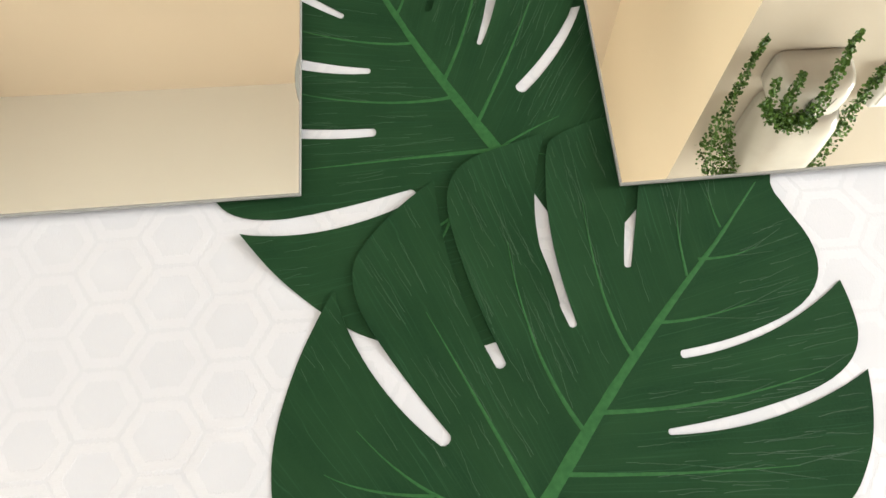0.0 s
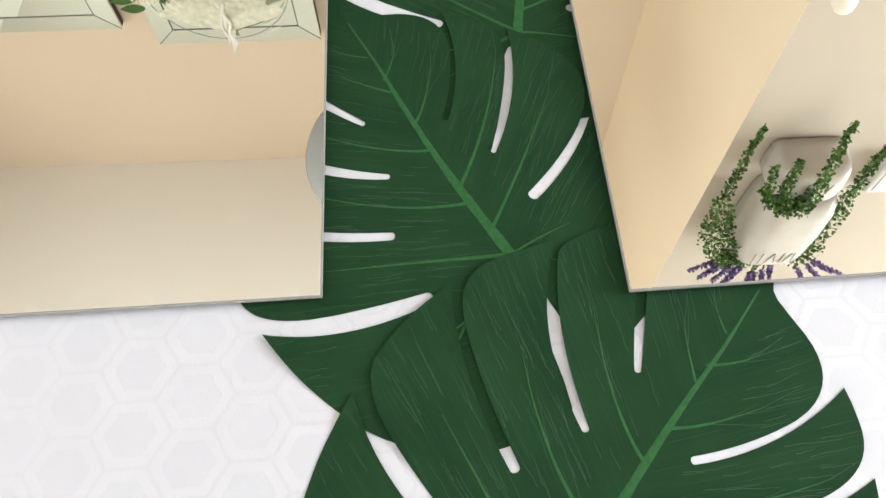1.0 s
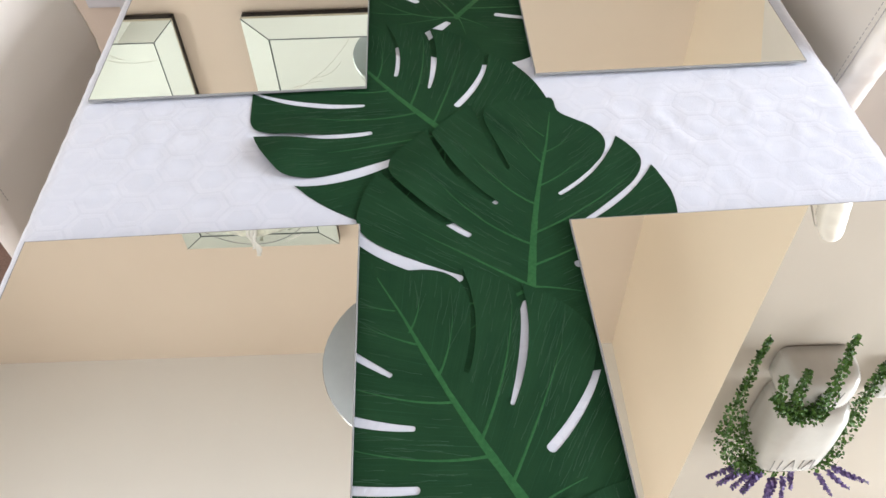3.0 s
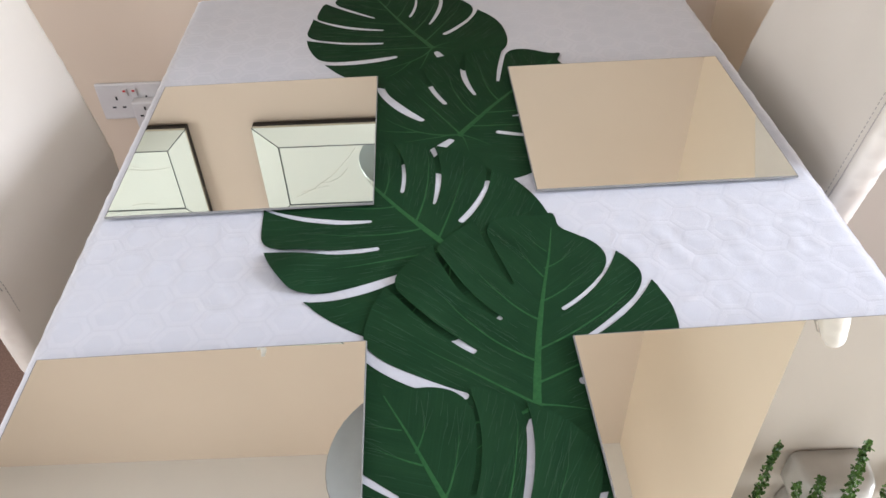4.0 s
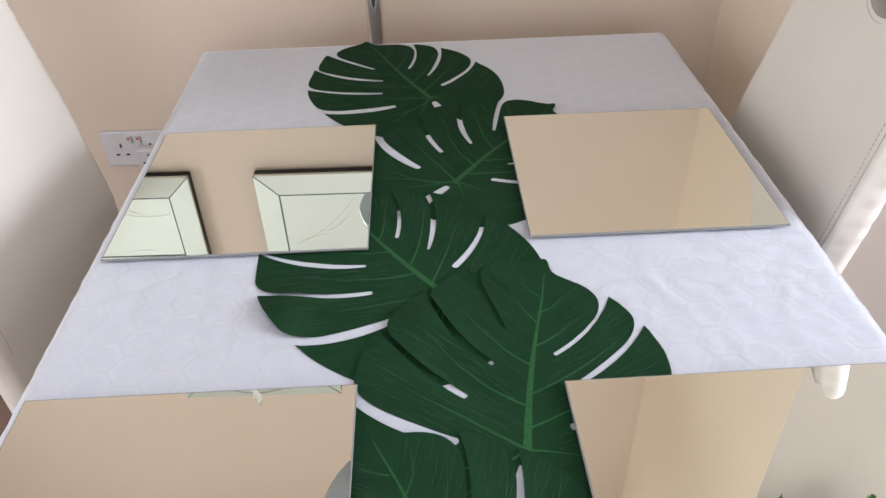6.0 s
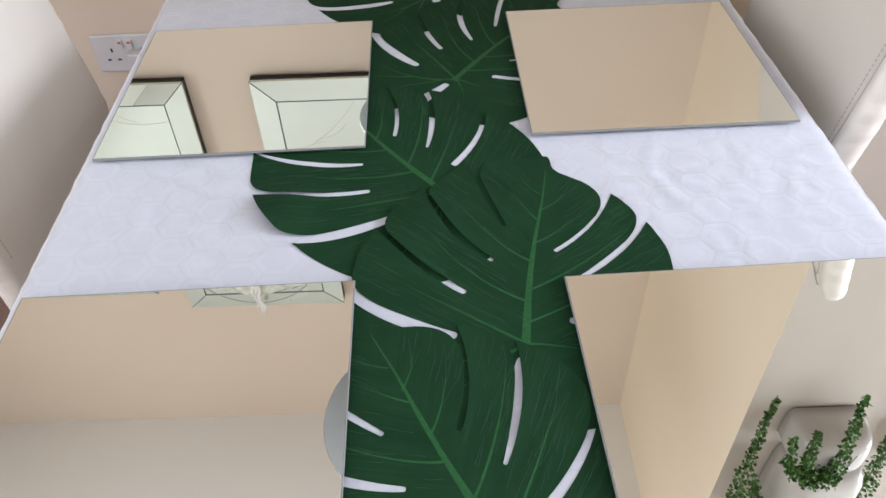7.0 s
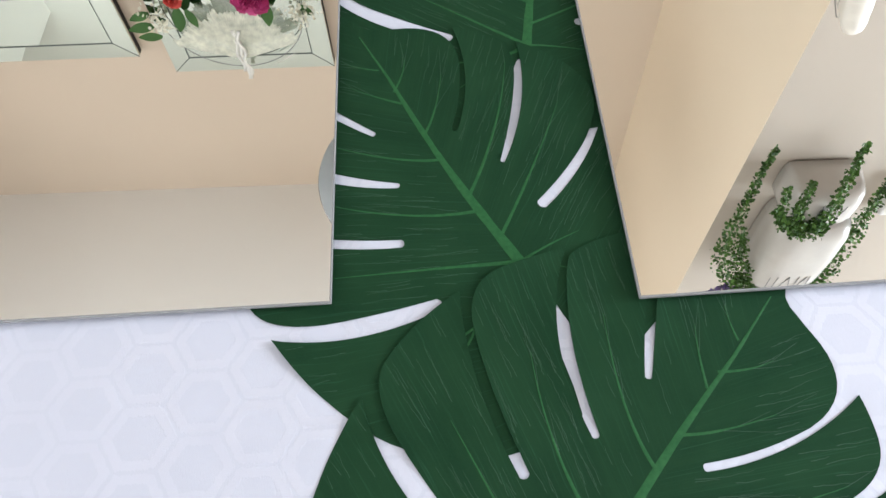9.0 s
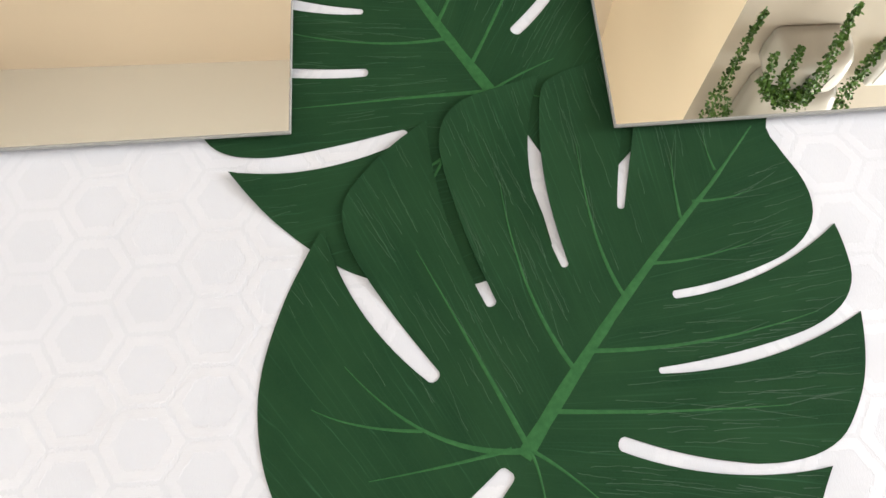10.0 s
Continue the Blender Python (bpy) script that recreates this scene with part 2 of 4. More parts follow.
def sheet(outline, spacing, holes=()):
    """A flat sheet inside an outline, with inner points so that it can bend."""
    pts, faces_in = [Vector(p) for p in outline], [list(range(len(outline)))]
    for hole in holes:
        faces_in.append(list(range(len(pts), len(pts) + len(hole))))
        pts += [Vector(p) for p in hole]
    edges = [(f[i], f[(i + 1) % len(f)]) for f in faces_in for i in range(len(f))]
    xs, ys = [p[0] for p in pts], [p[1] for p in pts]
    rim = np.array([(p[0], p[1]) for p in pts])
    row, y = 0, min(ys)
    grid = []
    while y < max(ys):
        x = min(xs) + (row % 2) * spacing / 2
        while x < max(xs):
            if np.min(np.hypot(rim[:, 0] - x, rim[:, 1] - y)) > spacing * 0.55:
                grid.append(Vector((x, y)))
            x += spacing
        y += spacing * 0.87
        row += 1
    verts, _, tris, *_ = geo.delaunay_2d_cdt(pts + grid, edges, [], 2, 1e-6)
    for hole in holes:
        mid = sum((Vector(p) for p in hole), Vector((0, 0))) / len(hole)
        tris = [t for t in tris if not any((sum((verts[i] for i in t), Vector((0, 0))) / 3 - mid).length < 0.9 * (Vector(p) - mid).length and (sum((verts[i] for i in t), Vector((0, 0))) / 3 - mid).length < 0.045 for p in hole)]
    used = sorted({i for t in tris for i in t})
    number = {v: i for i, v in enumerate(used)}
    return [verts[i] for i in used], [[number[i] for i in t] for t in tris]


# ---- structure ----
CEIL, FAR, NOOK, STEP = 2.45, 1.50, 0.567, 0.842
LEFT, BACK, RIGHT = -1.9, -2.45, 3.0


def structure(name, bm, mats, label, category):
    ob = part(name, bm, mats)
    return tagged(ob, label, category, kind="structure")


structure("floor", box((LEFT - 0.1, BACK - 0.1, -0.1), (RIGHT + 0.1, FAR + 0.1, 0)), CARPET, "brown carpeted floor of a dining room", "floor")
structure("ceiling", box((LEFT - 0.1, BACK - 0.1, CEIL), (RIGHT + 0.1, FAR + 0.1, CEIL + 0.1)), PAINT_CEIL, "plain off-white painted ceiling", "ceiling")
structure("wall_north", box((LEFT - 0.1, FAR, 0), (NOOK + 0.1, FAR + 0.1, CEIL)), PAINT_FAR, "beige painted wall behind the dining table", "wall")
structure("wall_northwest", box((LEFT - 0.1, 0.5, 0), (-1.62, FAR, CEIL)), PAINT_PALE, "pale painted return wall", "wall")
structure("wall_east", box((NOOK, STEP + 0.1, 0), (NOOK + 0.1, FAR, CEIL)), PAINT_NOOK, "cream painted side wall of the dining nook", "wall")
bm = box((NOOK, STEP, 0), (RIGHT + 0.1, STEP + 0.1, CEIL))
# end towards the nook takes the lit colour, planter side the shaded one
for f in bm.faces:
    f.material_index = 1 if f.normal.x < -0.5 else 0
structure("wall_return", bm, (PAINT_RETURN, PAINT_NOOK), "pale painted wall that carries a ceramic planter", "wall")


def wall_with_window(name, along, fixed, lo, hi, w0, w1, z0, z1, paint, label, depth):
    """A wall with a window opening through it, four solid pieces round the hole in one mesh."""
    bm = bmesh.new()
    for a, b, c, d in ((lo, w0, 0, CEIL), (w1, hi, 0, CEIL), (w0, w1, 0, z0), (w0, w1, z1, CEIL)):
        p = box((a, fixed, c), (b, fixed + depth, d)) if along == "x" else box((fixed, a, c), (fixed + depth, b, d))
        me = bpy.data.meshes.new("piece")
        p.to_mesh(me)
        p.free()
        bm.from_mesh(me)
        bpy.data.meshes.remove(me)
    return structure(name, bm, paint, label, "wall")


wall_with_window("wall_southeast", "y", RIGHT, BACK - 0.1, STEP, -0.55, 0.75, 1.2, 2.26, PAINT_PALE, "pale wall with a wide window", 0.1)
wall_with_window("wall_south", "x", BACK - 0.1, LEFT, RIGHT, -0.8, 0.7, 0.55, 2.12, PAINT_PALE, "pale wall with a wide window", 0.1)
wall_with_window("wall_west", "y", LEFT - 0.1, BACK - 0.1, 0.5, -0.95, 0.45, 0.55, 2.12, PAINT_PALE, "pale wall with a wide window", 0.1)


def window(name, along, fixed, w0, w1, z0, z1, panes):
    win = thing(name, "white framed window letting in daylight", "window", kind="structure")
    span = lambda a, b, c, d, y0, y1: box((a, y0, c), (b, y1, d), 0.004) if along == "x" else box((y0, a, c), (y1, b, d), 0.004)
    y0, y1 = fixed - 0.08, fixed - 0.03
    part("frame_rail", span(w0, w1, z0, z0 + 0.05, y0, y1), FRAME_WHITE, win)
    part("frame_rail", span(w0, w1, z1 - 0.05, z1, y0, y1), FRAME_WHITE, win)
    step = (w1 - w0) / panes
    for i in range(panes + 1):
        c = min(max(w0 + i * step, w0 + 0.025), w1 - 0.025)
        part("frame_post", span(c - 0.025, c + 0.025, z0 + 0.052, z1 - 0.052, y0, y1), FRAME_WHITE, win)
    return win


window("window_3", "y", RIGHT + 0.11, -0.55, 0.75, 1.2, 2.26, 2)
window("window_1", "x", BACK, -0.8, 0.7, 0.55, 2.12, 2)
window("window_2", "y", LEFT, -0.95, 0.45, 0.55, 2.12, 2)


# ---- table and cloth ----
TX0, TX1, TY0, TY1, TOP = -0.396, 0.423, -0.18, 1.319, 0.75
TABLE_TURN = pose(0.015, 0.6, 0, 0, 0, 1.6) @ pose(-0.015, -0.6, 0)


def dining_table():
    t = thing("dining_table", "rectangular dining table under a white cloth", "table", ((TX0 + TX1) / 2, (TY0 + TY1) / 2, 0))
    hx, hy = (TX1 - TX0) / 2 - 0.006, (TY1 - TY0) / 2 - 0.006
    part("tabletop", box((-hx, -hy, TOP - 0.034), (hx, hy, TOP - 0.0045), 0.003), WOOD, t)
    for sx in (-1, 1):
        for sy in (-1, 1):
            cx, cy = sx * (hx - 0.05), sy * (hy - 0.05)
            part("leg", box((cx - 0.03, cy - 0.03, 0), (cx + 0.03, cy + 0.03, TOP - 0.036), 0.004), WOOD, t)
    t.matrix_basis = TABLE_TURN @ pose(*t.location)


def relief(x, y):
    """Height of the cloth's top: soft unevenness, one ironed fold, and crumples where it was handled most."""
    z = noise.noise(Vector((x * 9, y * 9, 0.3))) * 0.0006 + noise.noise(Vector((x * 32, y * 26, 4))) * 0.0003
    z += 0.0011 * math.exp(-((y - 0.556 - 0.006 * math.sin(x * 9)) / 0.0028) ** 2) * (1 if x < -0.05 else 0.3)
    z += 0.0012 * math.exp(-((x - 0.26 - 0.04 * math.sin(y * 17)) / 0.006) ** 2) * math.exp(-((y - 0.62) / 0.08) ** 2)
    z += 0.0012 * math.exp(-((x + 0.335 - 0.05 * math.sin(y * 11)) / 0.007) ** 2) * math.exp(-((y - 0.62) / 0.09) ** 2)
    band = math.exp(-((y - 0.60) / 0.10) ** 2) * min(1.0, max(0.0, (abs(x) - 0.10) / 0.06))
    ridge = 1 - abs(noise.noise(Vector((x * 34 + y * 14, y * 24 - x * 9, 2.2))))
    lumps = noise.noise(Vector((x * 70, y * 60, 7.1))) * 0.0005
    return z + band * (0.0015 * ridge ** 7 + lumps if x > 0 else 0.0011 * ridge ** 6)


def tablecloth():
    """One sheet over the top and down the sides, with ironed creases and small wrinkles."""
    step, drop = 0.006, 0.11
    nx, ny = round((TX1 - TX0 + 2 * drop) / step), round((TY1 - TY0 + 2 * drop) / step)
    bm = bmesh.new()

    def fold(s, lo, hi):
        """Place across the cloth -> (place over the top, how far it hangs down)."""
        return (lo, lo - s) if s < lo else (hi, s - hi) if s > hi else (s, 0.0)

    grid = []
    for j in range(ny + 1):
        row = []
        for i in range(nx + 1):
            sx, sy = TX0 - drop + i * step, TY0 - drop + j * step
            x, dx = fold(sx, TX0, TX1)
            y, dy = fold(sy, TY0, TY1)
            down = max(dx, dy)
            z = TOP
            if down == 0:
                z += relief(sx, sy)
                inner = min(x - TX0, TX1 - x, y - TY0, TY1 - y)
                z -= 0.003 * max(0, 1 - inner / 0.006) ** 2
                if inner < 0.03:
                    x += 0.0014 * noise.noise(Vector((sx * 30, sy * 55, 9)))
            else:
                wave = 0.006 * math.sin((sx if dy > dx else sy) * 26) * min(1, down / 0.06)
                out = 0.004 + 0.004 * min(1, down / 0.03) + wave * 0.6
                if dx:
                    x += out * (-1 if sx < TX0 else 1) * (1 if dx >= dy else 0.5)
                    x += 0.0014 * noise.noise(Vector((sx * 30, sy * 55, 9)))
                if dy:
                    y += out * (-1 if sy < TY0 else 1) * (1 if dy >= dx else 0.5)
                z -= 0.003 + down
            row.append(bm.verts.new((x, y, z)))
        grid.append(row)
    for a, b in zip(grid, grid[1:]):
        for i in range(nx):
            bm.faces.new((a[i], a[i + 1], b[i + 1], b[i]))
    ob = part("tablecloth", bm, CLOTH, smooth=True)
    tagged(ob, "white damask tablecloth with a woven hexagon pattern, lightly creased", "tablecloth")
    ob.matrix_basis = TABLE_TURN
    mod = ob.modifiers.new("thickness", "SOLIDIFY")
    mod.thickness, mod.offset = 0.0007, -1


dining_table()
tablecloth()


# ---- monstera leaves ----
# side, tip across and along, mouth's angle from the leaf's tip, bow, half widths at tip, middle and mouth,
# rounding of the upper lobe: degrees along the rim, share of the slit's length
SLITS = [
    (1, 0.0179, 0.1170, 26.6, 0.0143, 0.0024, 0.0020, 0.0004, 11.3, 0.66),
    (1, 0.0328, 0.0757, 43.6, 0.0122, 0.0017, 0.0033, 0.0009, 8.2, 0.69),
    (1, 0.0368, 0.0315, 75.5, 0.0133, 0.0040, 0.0032, 0.0010, 8.6, 0.66),
    (-1, 0.0342, 0.1448, 20.3, 0.0024, 0.0021, 0.0034, 0.0020, 8.8, 0.65),
    (-1, 0.0409, 0.0958, 37.9, 0.0198, 0.0023, 0.0040, 0.0007, 15.0, 0.90),
    (-1, 0.0613, 0.0533, 62.8, 0.0106, 0.0031, 0.0035, 0.0018, 7.6, 0.76),
    (-1, 0.0627, 0.0022, 95.2, 0.0105, 0.0040, 0.0064, 0.0025, 8.0, 0.62),
]
HEART = Vector((-0.010, 0.050))
# how far the leaf reaches from its heart, at these degrees from the tip, on the right and on the left
RIM_ANGLES = [0, 4, 4.8, 6.5, 9, 16, 26, 40, 57, 75, 95, 115, 135, 155, 174]
RIM_RIGHT = [0.2060, 0.2058, 0.1960, 0.1892, 0.1858, 0.1802, 0.1758, 0.1654, 0.1552, 0.1410, 0.1427, 0.1450, 0.1486, 0.1395, 0.1378]
RIM_LEFT = [0.2060, 0.2038, 0.2038, 0.2042, 0.2036, 0.2005, 0.1995, 0.1786, 0.1686, 0.1610, 0.1541, 0.1564, 0.1637, 0.1645, 0.1533]


def rim_radius(a, side):
    """How far the leaf reaches, at an angle of a degrees from its tip: a smooth curve through the reaches above."""
    xs, ys = RIM_ANGLES, RIM_RIGHT if side > 0 else RIM_LEFT
    i = 0
    while i < len(xs) - 2 and a > xs[i + 1]:
        i += 1

    def slope(j):
        lo, hi = max(0, j - 1), min(len(xs) - 1, j + 1)
        if lo == j or hi == j:
            return (ys[hi] - ys[lo]) / (xs[hi] - xs[lo])
        d0, d1 = xs[j] - xs[lo], xs[hi] - xs[j]
        return ((ys[j] - ys[lo]) / d0 * d1 + (ys[hi] - ys[j]) / d1 * d0) / (d0 + d1)

    h = xs[i + 1] - xs[i]
    t = min(1.0, max(0.0, (a - xs[i]) / h))
    return ((2 * t ** 3 - 3 * t ** 2 + 1) * ys[i] + (t ** 3 - 2 * t ** 2 + t) * h * slope(i)
            + (3 * t ** 2 - 2 * t ** 3) * ys[i + 1] + (t ** 3 - t ** 2) * h * slope(i + 1))


def rim_point(a, side):
    r = rim_radius(a, side)
    return HEART + Vector((side * math.sin(radians(a)) * r, math.cos(radians(a)) * r))


def leaf_outline():
    """Down the right side from the tip, round the stem's notch and up the left side."""
    halves = []
    for side in (1, -1):
        pts, a = [], 0.0
        for s, tx, ty, angle, bow, h0, h1, h2, round_off, reach in SLITS:
            if s != side:
                continue
            tip, mouth = Vector((side * tx, ty)), rim_point(angle, side)
            way = (mouth - tip).normalized()
            across = Vector((way.y, -way.x)) * side          # towards the stem
            mid = (tip + mouth) / 2 + across * bow
            line = [tip * (1 - k) ** 2 + mid * 2 * k * (1 - k) + mouth * k * k for k in (i / 14 for i in range(15))]
            walls = ([], [])
            for i, p in enumerate(line):
                d = (line[min(i + 1, 14)] - line[max(i - 1, 0)]).normalized()
                n = Vector((d.y, -d.x)) * side
                k = i / 14
                hw = h0 * (1 - k) * (1 - 2 * k) + h1 * 4 * k * (1 - k) + h2 * k * (2 * k - 1)
                walls[0].append(p - n * hw)
                walls[1].append(p + n * hw)
            half = math.degrees(h2 / (mouth - HEART).length)
            # the upper lobe ends in a round shoulder, the lower one in a point
            stop = angle - half - round_off
            while a < stop:
                pts.append(rim_point(a, side))
                a += 0.8 if a < 10 else 1.6
            shoulder, turn = rim_point(stop, side), rim_point(angle - half, side)
            inner_at = int(reach * 14)
            inner = walls[0][inner_at].lerp(walls[0][inner_at + 1], reach * 14 - inner_at)
            pts += [shoulder * (1 - k) ** 2 + turn * 2 * k * (1 - k) + inner * k * k for k in (i / 9 for i in range(9))]
            pts += walls[0][inner_at:0:-1]
            d = (line[1] - line[0]).normalized()
            n = Vector((d.y, -d.x)) * side
            pts += [tip - d * h0 * 0.8 * math.cos(b) - n * h0 * math.sin(b) for b in (1.3, 0.65, 0, -0.65, -1.3)]
            pts += walls[1][1:14]
            a = angle + half
            pts.append(rim_point(a, side))
            a += 1.5
        while a < 174:
            pts.append(rim_point(a, side))
            a += 1.8
        end = rim_point(174, side)
        bay = Vector((side * 0.0045 - 0.003, -0.017))
        pts += [end * (1 - k) + bay * k - Vector((side * 0.004 * math.sin(k * math.pi), 0)) * (1 - k) for k in (0.0, 0.2, 0.4, 0.6, 0.8, 1.0)]
        pts += [Vector((-0.003 + side * 0.0040, -0.0152)), Vector((-0.003 + side * 0.0024, -0.0138))]
        halves.append(pts)
    return halves[0] + halves[1][:0:-1]


OUTLINE = leaf_outline()
LEAF_POINTS, LEAF_TRIS = sheet(OUTLINE, 0.005)
RIM = np.array([(p[0], p[1]) for p in OUTLINE])


# start, middle and end of each side vein, width at its start
VEINS = [
    ((-0.003, 0.0230), (0.0460, 0.0590), (0.0956, 0.0995), 0.0026), ((-0.003, 0.0625), (0.0435, 0.1035), (0.0843, 0.1536), 0.0026),
    ((-0.003, 0.1245), (0.0151, 0.1410), (0.0360, 0.1680), 0.0022), ((-0.003, 0.1715), (0.0115, 0.1845), (0.0203, 0.1974), 0.0018),
    ((-0.003, 0.0485), (-0.0512, 0.0734), (-0.0989, 0.1160), 0.0027), ((-0.0045, 0.0995), (-0.0380, 0.1225), (-0.0769, 0.1640), 0.0024),
    ((-0.003, 0.1585), (-0.0171, 0.1754), (-0.0281, 0.1910), 0.0019), ((-0.002, 0.1970), (-0.0110, 0.2045), (-0.0191, 0.2134), 0.0014),
]
BASE_VEINS = [
    ((-0.001, 0.001), (-0.0534, 0.0262), (-0.1125, 0.0535), 0.0031), ((-0.001, 0.000), (-0.0450, -0.0225), (-0.1036, -0.0216), 0.0034),
    ((-0.0500, -0.0240), (-0.0780, -0.0410), (-0.1033, -0.0494), 0.0018), ((-0.008, -0.0042), (-0.0275, -0.0277), (-0.0569, -0.0598), 0.0024),
    ((0.000, 0.001), (0.0202, 0.0023), (0.0450, 0.0010), 0.0024), ((0.000, 0.000), (0.0112, -0.0073), (0.0300, -0.0260), 0.0020),
]


def vein_curve(start, middle, end, steps):
    """A bow from start to end that passes the middle."""
    a, b, c = Vector(start), Vector(middle), Vector(end)
    pull = b * 2 - (a + c) / 2
    return [a * (1 - k) ** 2 + pull * 2 * k * (1 - k) + c * k * k for k in (i / steps for i in range(steps + 1))]


def inside(p):
    """Whether a place lies on the blade, clear of its rim and slits."""
    if np.min(np.hypot(RIM[:, 0] - p[0], RIM[:, 1] - p[1])) < 0.0016:
        return False
    nxt = np.roll(RIM, -1, axis=0)
    cross = (RIM[:, 1] > p[1]) != (nxt[:, 1] > p[1])
    at = RIM[:, 0] + (p[1] - RIM[:, 1]) * (nxt[:, 0] - RIM[:, 0]) / np.where(np.abs(nxt[:, 1] - RIM[:, 1]) < 1e-9, 1e-9, nxt[:, 1] - RIM[:, 1])
    return bool(np.count_nonzero(cross & (at > p[0])) % 2)


def flow(p):
    """The way in which the blade's fine veins run at a place, outwards from the midrib."""
    side, r = (1, p.x) if p.x > 0 else (-1, -p.x)
    lean, rise = (0.68, 4.5) if side > 0 else (0.5, 3.2)
    v = (p.y - lean * r) / (1 + rise * r)
    return Vector((side, lean + rise * v)).normalized()


def hair_veins():
    """Fine broken veins that run beside the side veins, and a few that fork off towards the rim."""
    rng = random.Random(41)
    lines = []
    while len(lines) < 230:
        p = Vector((rng.uniform(-0.15, 0.13), rng.uniform(-0.02, 0.23)))
        if abs(p.x) < 0.012 or not inside(p):
            continue
        line, bend = [p], rng.uniform(-5, 5)
        for i in range(rng.randint(4, 16)):
            d = flow(line[-1])
            d.rotate(Matrix.Rotation(radians(bend + rng.uniform(-9, 9)), 2))
            q = line[-1] + d * 0.0028
            if not inside(q):
                break
            line.append(q)
        if len(line) > 3:
            lines.append(line)
    for start, middle, end, w in VEINS:
        spine = vein_curve(start, middle, end, 40)
        for j in range(4):
            i = round((0.45 + 0.54 * j / 3) * 39)
            p, d = spine[i], (spine[i + 1] - spine[i]).normalized()
            off = rng.uniform(3, 7) * (1 if j % 2 else -1)
            line = [p]
            for i in range(rng.randint(6, 13)):
                d.rotate(Matrix.Rotation(radians(off if i < 2 else -off / 12 + rng.uniform(-3, 3)), 2))
                q = line[-1] + d * 0.003
                if not inside(q):
                    break
                line.append(q)
            if len(line) > 4:
                lines.append(line)
    return lines


HAIRS = hair_veins()


def covers(p, leaf):
    """How fully an earlier leaf lies under a place on the table, 0 to 1, fading at its rim."""
    jx, jy, angle = leaf[:3]
    b = radians(angle - 90)
    dx, dy = p[0] - jx, p[1] - jy
    q = Vector((dx * math.cos(b) + dy * math.sin(b), dy * math.cos(b) - dx * math.sin(b))) - HEART
    a = math.degrees(math.atan2(abs(q.x), q.y))
    k = (rim_radius(a, 1 if q.x > 0 else -1) - q.length) / 0.012 + 1
    return min(1.0, max(0.0, k))


